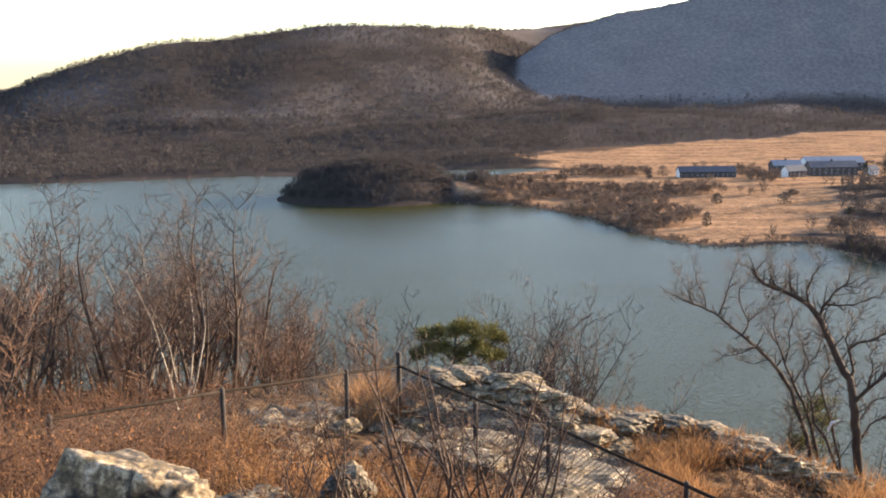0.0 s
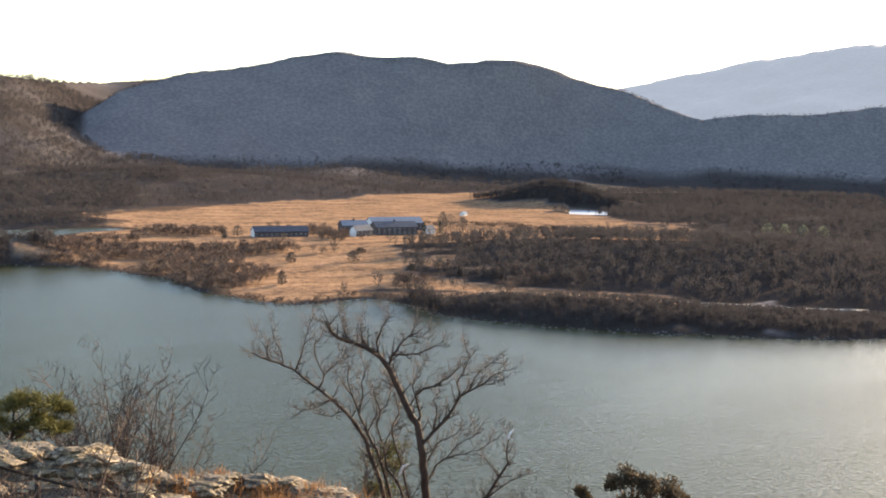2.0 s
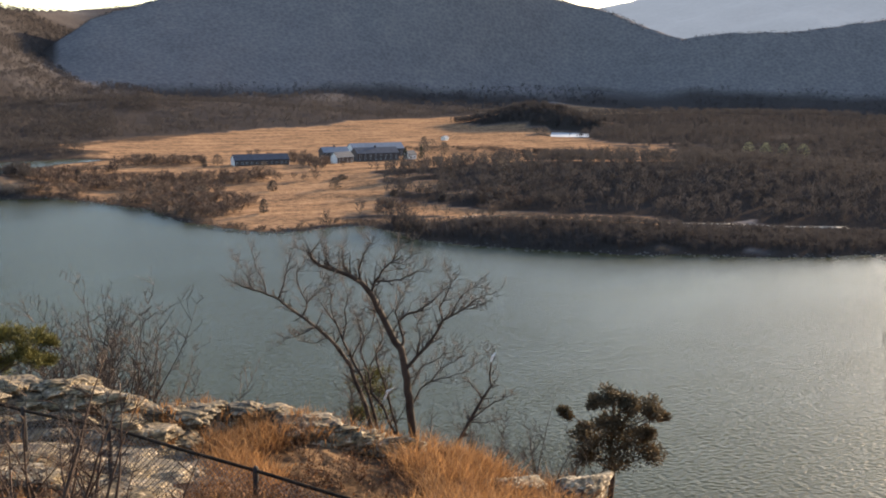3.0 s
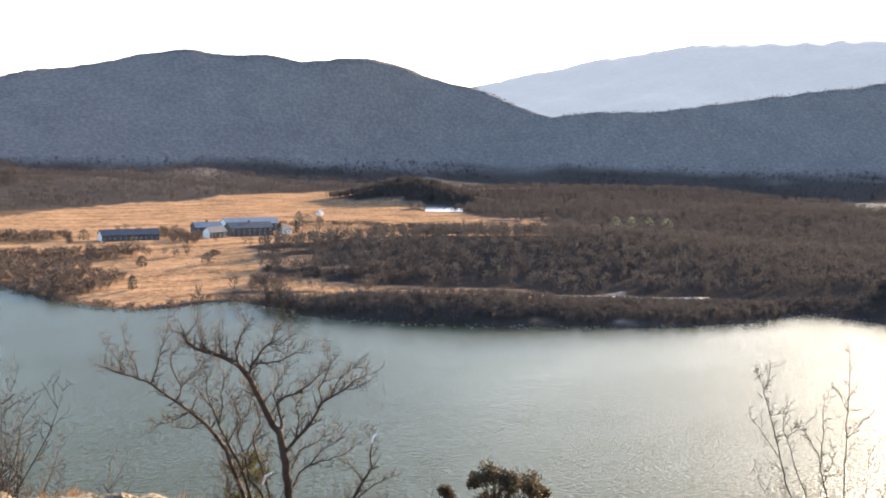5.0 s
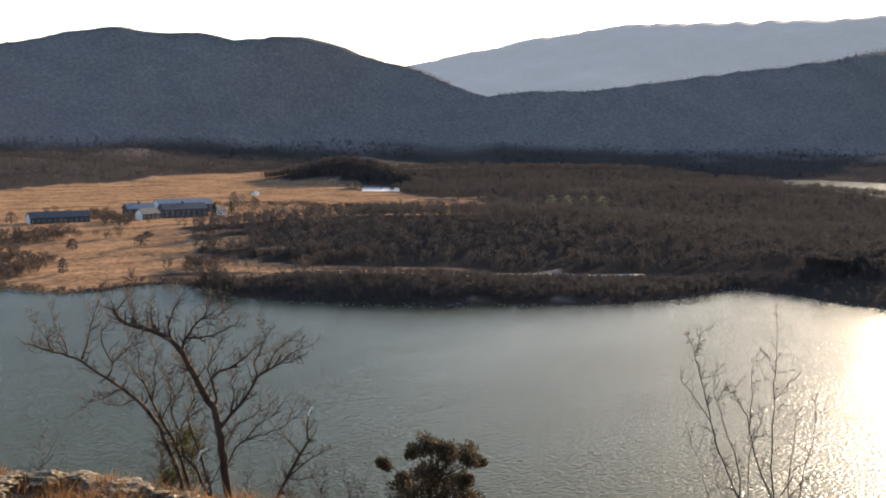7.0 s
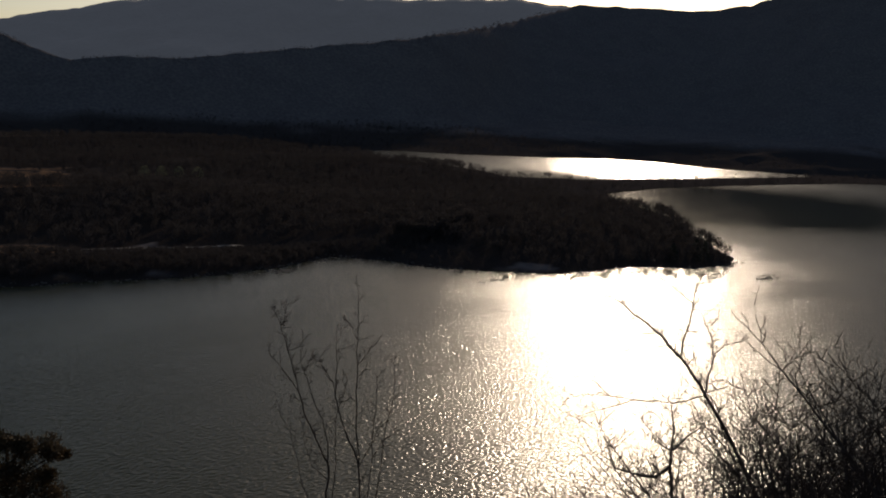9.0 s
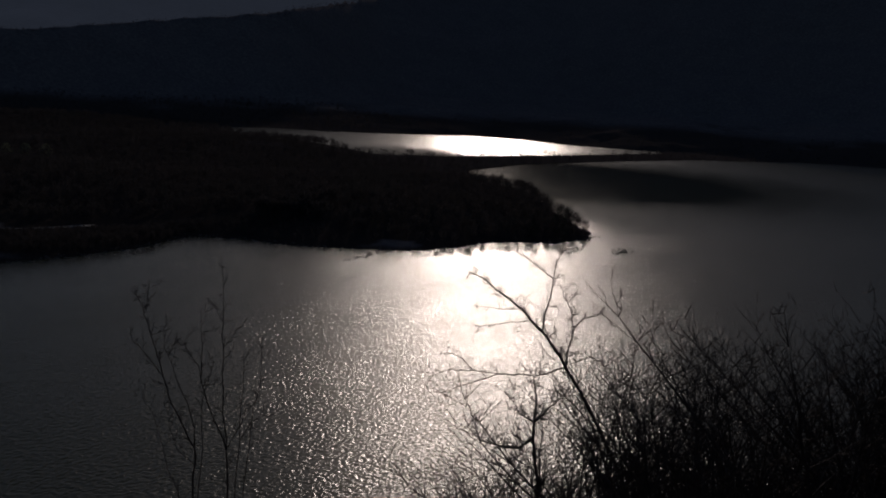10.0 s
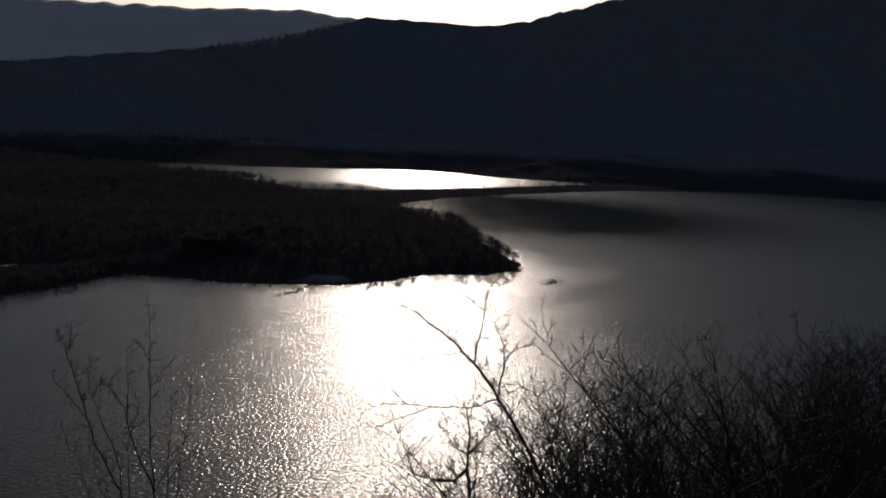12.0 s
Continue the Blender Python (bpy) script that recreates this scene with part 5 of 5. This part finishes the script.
# woods on the crests and along the foot of the ridges; the slopes between carry theirs in the ground
crest_trees = []
for rows in (RIDGE_WEST, RIDGE_MID, RIDGE_NORTH):
    k = np.array(rows)
    lo, hi = max(k[0, 0], -27), min(k[-1, 0], 97)
    many = int((hi - lo) * k[:, 2].mean() * 0.0175 * (2.1 if hi < 60 and k[0, 1] < 1500 else 0.6))
    b = rng.uniform(lo, hi, many)
    b = b[((b > 38) | (k[0, 1] != 1960)) & ((b > 3.5) & (b < 36) | (k[0, 1] != 1110))]
    d = np.interp(b, k[:, 0], k[:, 2]) + rng.uniform(-16, 22, len(b))
    crest_trees.append(np.stack([d * np.sin(np.radians(b)), d * np.cos(np.radians(b))], -1))
crest_trees = np.concatenate(crest_trees)
crest_trees = crest_trees[height(crest_trees[:, 0], crest_trees[:, 1]) > 55]
b, d = rng.uniform(-26, 97, 30000), np.sqrt(rng.uniform(960 ** 2, 2500 ** 2, 30000))
hills = np.stack([d * np.sin(np.radians(b)), d * np.cos(np.radians(b))], -1)
z = height(hills[:, 0], hills[:, 1])
reach = 14 + 12 * np.clip((b + 6) / 14, 0, 1) + 12 * fbm(hills[:, 0], hills[:, 1], 120, 3, 61)
use = (z > 1.0) & (rng.rand(len(b)) < np.clip((reach - z) / 16, 0, 1) * np.clip(1150 / d, 0, 1) ** 2) & (meadow(hills[:, 0], hills[:, 1]) < 0.5) & ~wooded(hills[:, 0], hills[:, 1])
belt = strew(8500, -150, 1150, 1130, 1900, lambda x, y: (height(x, y) < 42) & (meadow(x, y) < 0.5) & ~wooded(x, y) & on_land(x, y, 4) & (rng.rand(len(x)) < np.clip((1900 - y) / 250, 0, 1) * np.clip((x + 150) / 300, 0, 1)))
b, d = rng.uniform(-26, 7, 8000), np.sqrt(rng.uniform(955 ** 2, 1420 ** 2, 8000))
fringe = np.stack([d * np.sin(np.radians(b)), d * np.cos(np.radians(b))], -1)
fz = height(fringe[:, 0], fringe[:, 1])
fringe = fringe[(fz > 0.6) & (rng.rand(len(b)) < np.clip((46 - fz) / 34, 0, 1)) & on_land(fringe[:, 0], fringe[:, 1], 1) & (meadow(fringe[:, 0], fringe[:, 1]) < 0.5) & ~wooded(fringe[:, 0], fringe[:, 1])]
flats = strew(4500, 950, 2000, 900, 1950, lambda x, y: (meadow(x, y) < 0.5) & ~wooded(x, y) & on_land(x, y, 4) & (height(x, y) < 45) & (x / y > 0.8))
use &= (hills[:, 0] > 160) | (hills[:, 1] > 1430)
b, d = rng.uniform(-27, 9, 21000), np.sqrt(rng.uniform(980 ** 2, 2250 ** 2, 21000))
west = np.stack([d * np.sin(np.radians(b)), d * np.cos(np.radians(b))], -1)
west = west[(height(west[:, 0], west[:, 1]) > 22) & (meadow(west[:, 0], west[:, 1]) < 0.5) & (ridge(west[:, 0], west[:, 1], RIDGE_WEST, 20, 0.3) >= ridge(west[:, 0], west[:, 1], RIDGE_MID, 23, 0.52))]
hills = np.concatenate([west, flats, fringe, hills[use & on_land(hills[:, 0], hills[:, 1], 2)], belt])
size = np.concatenate([rng.uniform(0.7, 1.1, len(hills)), rng.uniform(0.3, 0.6, len(crest_trees)) * np.clip(np.hypot(*crest_trees.T) / 2600, 0.8, 1.5)])
set_out("mountain_woods", np.column_stack([np.concatenate([hills, crest_trees]), size]), [far_tree(90 + k, 9.5, 4.2, 15, 0.34) for k in range(4)], FAR_TWIG, "leafless grey-brown woods along the ridges", "woods", 4)


# ---- the island: store buildings, single trees, the track and the shoals
WALL_DARK = varied("weathered_brick_wall", (0.045, 0.037, 0.035), (0.09, 0.072, 0.066), 0.4, 0.9, fine=4)
WALL_PALE = varied("whitewashed_wall", (0.50, 0.48, 0.45), (0.68, 0.66, 0.62), 0.5, 0.8, fine=4)
ROOF_SLATE = varied("blue_slate_roof", (0.020, 0.025, 0.036), (0.042, 0.050, 0.070), 0.3, 0.75, fine=5)
ROOF_METAL = varied("pale_metal_roof", (0.07, 0.085, 0.11), (0.125, 0.145, 0.18), 0.3, 0.65, fine=5)
PANE = varied("dark_window_glass", (0.01, 0.012, 0.014), (0.03, 0.034, 0.04), 1.0, 0.1)
TRIM = varied("pale_painted_trim", (0.45, 0.44, 0.41), (0.62, 0.61, 0.58), 2.0, 0.7)


def block(x0, x1, y0, y1, z0, z1):
    bm = bmesh.new()
    bmesh.ops.create_cube(bm, size=1.0)
    for v in bm.verts:
        v.co = Vector(((x0 + x1) / 2 + v.co.x * (x1 - x0), (y0 + y1) / 2 + v.co.y * (y1 - y0), (z0 + z1) / 2 + v.co.z * (z1 - z0)))
    return bm


def store(x, y, turn, long, deep, eave, rise, wall, roof_mat, gable_mat, label, windows, chimney=False):
    """A long gabled building: body, two gable ends, roof, windows and door."""
    g = ground_z(x, y) - 0.3
    ob = thing("store_building", x, y, g, label, "building", "island buildings", turn)
    h, d = long / 2, deep / 2
    part("wall", block(-h, h, -d, d, 0, eave), wall, ob)
    for s in (-1, 1):
        e = s * h
        o = e - s * 0.4
        v = [(e, -d, eave), (e, d, eave), (e, 0, eave + rise), (o, -d, eave), (o, d, eave), (o, 0, eave + rise)]
        part("gable", (v, [(0, 1, 2), (5, 4, 3), (0, 3, 4, 1), (1, 4, 5, 2), (2, 5, 3, 0)]), gable_mat, ob)
        if gable_mat is not wall:
            part("end_wall", block(min(e, e + s * 0.12), max(e, e + s * 0.12), -d + 0.05, d - 0.05, 0.05, eave), gable_mat, ob)
    over, t = 0.6, 0.35
    sl = rise / d
    v = []
    for X in (-h - over, h + over):
        v += [(X, -d - over, eave - over * sl), (X, 0, eave + rise), (X, d + over, eave - over * sl), (X, -d - over, eave - over * sl + t), (X, 0, eave + rise + t), (X, d + over, eave - over * sl + t)]
    part("roof", (v, [(0, 1, 7, 6), (1, 2, 8, 7), (3, 9, 10, 4), (4, 10, 11, 5), (0, 6, 9, 3), (2, 5, 11, 8), (0, 3, 4, 1), (1, 4, 5, 2), (6, 7, 10, 9), (7, 8, 11, 10)]), roof_mat, ob)
    if chimney:
        part("chimney", block(-0.7, 0.7, -0.7, 0.7, eave + rise * 0.6, eave + rise + 1.8), wall, ob)
    for k in range(windows):
        cx = -h + (k + 0.5) * long / windows
        for lo, hi in ((0.28, 0.62),) if eave < 6 else ((0.18, 0.42), (0.6, 0.84)):
            f = part("window", block(cx - 0.75, cx + 0.75, -d - 0.10, -d + 0.02, eave * lo, eave * hi), TRIM, ob)
            part("pane", block(cx - 0.6, cx + 0.6, -d - 0.14, -d - 0.09, eave * lo + 0.15, eave * hi - 0.15), PANE, f)
    part("door", block(h + 0.1, h + 0.26, -1.6, 1.6, 0, min(eave, 3.4)), TRIM, ob)
    return ob


store(229, 874, 1, 49, 13, 5.0, 4.2, WALL_DARK, ROOF_SLATE, WALL_PALE, "long low storehouse with a dark roof and white gable end", 11)
store(303, 866, 24, 20, 9, 6.0, 4.0, WALL_DARK, ROOF_SLATE, WALL_PALE, "dark storehouse with a bright white gable end", 4)
store(342, 884, 3, 42, 16, 7.6, 4.6, WALL_DARK, ROOF_SLATE, WALL_DARK, "large two-storey brick storehouse with a slate roof", 8, True)
store(358, 924, 3, 54, 18, 8.0, 5.0, WALL_DARK, ROOF_METAL, WALL_PALE, "long storehouse with a pale blue metal roof", 10)
store(311, 912, 2, 26, 14, 7.0, 4.2, WALL_DARK, ROOF_METAL, WALL_DARK, "storehouse with a faded metal roof behind the others", 5, True)
store(378, 884, 20, 9, 8, 5.0, 3.0, WALL_PALE, ROOF_SLATE, WALL_PALE, "small white house between dark conifers", 2)
store(512, 1092, 30, 7, 6, 3.2, 1.8, TRIM, ROOF_METAL, TRIM, "small pale house at the marsh edge", 2)


def field_tree(x, y, tall, wide, mat, label, seed, name="field_tree", group="", conifer=False):
    """A single far tree: trunk, and a crown of many short sprays with gaps."""
    rng = random.Random(seed)
    ob = thing(name, x, y, ground_z(x, y) - 0.2, label, "tree", group, rng.uniform(0, 360))
    w = Wood()
    w.limb([Vector((0, 0, 0)), Vector((0.1, 0, tall * 0.4)), Vector((0, 0, tall * 0.92))], [0.28, 0.2, 0.05], 6)
    part("trunk", w.data(), BARK, ob)
    v, f = [], []
    for _ in range(380):
        u = rng.uniform(0.12, 1.0)
        if conifer:
            r = wide * (1.05 - u) ** 0.7 * rng.uniform(0.3, 1)
        else:
            r = wide * math.sin(math.pi * min(1, 0.15 + u * 0.83)) ** 0.6 * rng.random() ** 0.4
        a = rng.uniform(0, 6.283)
        spray(rng, v, f, Vector((r * math.cos(a), r * math.sin(a), u * tall)), 0.5, 1, 0.75, 0.7, 0.3)
    part("crown", (v, f), mat, ob)
    return ob


SINGLE = island_tint("field_tree_twigs", (0.045, 0.034, 0.026), (0.14, 0.10, 0.07))
OLIVE = island_tint("olive_budding_twigs", (0.16, 0.15, 0.07), (0.34, 0.31, 0.16))
DEEP = island_tint("conifer_needles", (0.010, 0.014, 0.010), (0.035, 0.042, 0.026))
for k, (x, y, tall, wide) in enumerate(((368, 872, 12.5, 3.2), (386, 876, 13.5, 3.6), (658, 195, 17, 7), (672, 205, 13, 6), (645, 212, 12, 6))):
    field_tree(x, y, tall, wide, DEEP, "dark green conifer standing on the island", 200 + k, "conifer_tree", "island conifers", True)
for k, (x, y, tall, wide) in enumerate(((192, 878, 10, 5.5), (178, 866, 7, 3), (400, 900, 15, 8), (415, 915, 16, 7), (409, 922, 18, 6), (424, 905, 14, 6), (432, 925, 13, 6), (418, 940, 17, 7), (160, 604, 9, 3.2), (192, 700, 8, 4), (236, 690, 8, 5), (210, 790, 11, 6), (330, 690, 7, 3.5), (360, 663, 14, 6), (300, 735, 5, 3), (255, 730, 4, 5), (73, 838, 5, 2.5),
                                        (128, 660, 8, 4), (140, 690, 9, 5), (110, 720, 8, 5), (150, 760, 9, 5), (262, 640, 5, 3), (285, 610, 5, 3), (240, 600, 4, 2.5))):
    field_tree(x, y, tall, wide, SINGLE, "brown leafless tree standing in the golden meadow", 230 + k, "field_tree", "meadow trees")
for k, (x, y) in enumerate(((748, 806), (762, 795), (776, 782), (733, 815))):
    field_tree(x, y, 16, 7, OLIVE, "pale yellow-green budding tree above the woods", 270 + k, "field_tree", "budding trees")

# the pale track along the near shore
GRAVEL = varied("pale_gravel", (0.17, 0.15, 0.125), (0.32, 0.285, 0.24), 0.3, 0.95, fine=3)
v, f = [], []
line = [Vector((262 + 9.0 * k, 531 - 4.05 * k + 6 * math.sin(k * 0.22))) for k in range(24)]
for i, p in enumerate(line):
    d = (line[min(i + 1, 23)] - line[max(i - 1, 0)]).normalized()
    for s in (-2.2, 2.2):
        q = p + Vector((-d.y, d.x)) * s
        v.append((q.x, q.y, ground_z(q.x, q.y) + 0.6))
f = [(2 * i, 2 * i + 2, 2 * i + 3, 2 * i + 1) for i in range(23)]
tagged(sheet("track", v, f, GRAVEL), "pale gravel track along the wooded shore", "track", kind="structure")

# shoals and stones at the water's edge
v, f = [], []
rng = random.Random(33)
edge = np.array(SHORE_EAST + SHORE_TIP[:8], float)
pebbles = Wood()
for k in range(900):
    i = rng.randrange(len(edge) - 1)
    p = edge[i] + (edge[i + 1] - edge[i]) * rng.random() + np.array([rng.gauss(0, 3.0), rng.gauss(0, 3.0)])
    s = rng.uniform(0.3, 1.1)
    z = max(-0.1, min(0.7, ground_z(*p)))
    c = Vector((p[0], p[1], z))
    pebbles.limb([c + Vector((0, 0, -s * 0.4)), c + Vector((rng.gauss(0, 0.1), rng.gauss(0, 0.1), s * 0.25)), c + Vector((0, 0, s * 0.5))], [s, s * 0.9, s * 0.35], 6)
for cx, cy, ln in ((628, 176, 36), (644, 150, 22), (516, 268, 40), (432, 367, 14), (560, 240, 30)):
    for k in range(60):
        c = Vector((cx + rng.gauss(0, ln * 0.35), cy + rng.gauss(0, 2.5), 0))
        s = rng.uniform(0.3, 0.9)
        pebbles.limb([c + Vector((0, 0, -s * 0.5)), c + Vector((0.05, 0, s * 0.15)), c + Vector((0, 0, s * 0.3))], [s * 1.4, s * 1.2, s * 0.4], 6)
STONE = varied("wet_shore_stone", (0.035, 0.03, 0.026), (0.12, 0.105, 0.09), 0.6, 0.9, fine=4)
stuff("shore_stones", pebbles.v, pebbles.f, STONE, "scattered dark stones along the waterline", "stones")
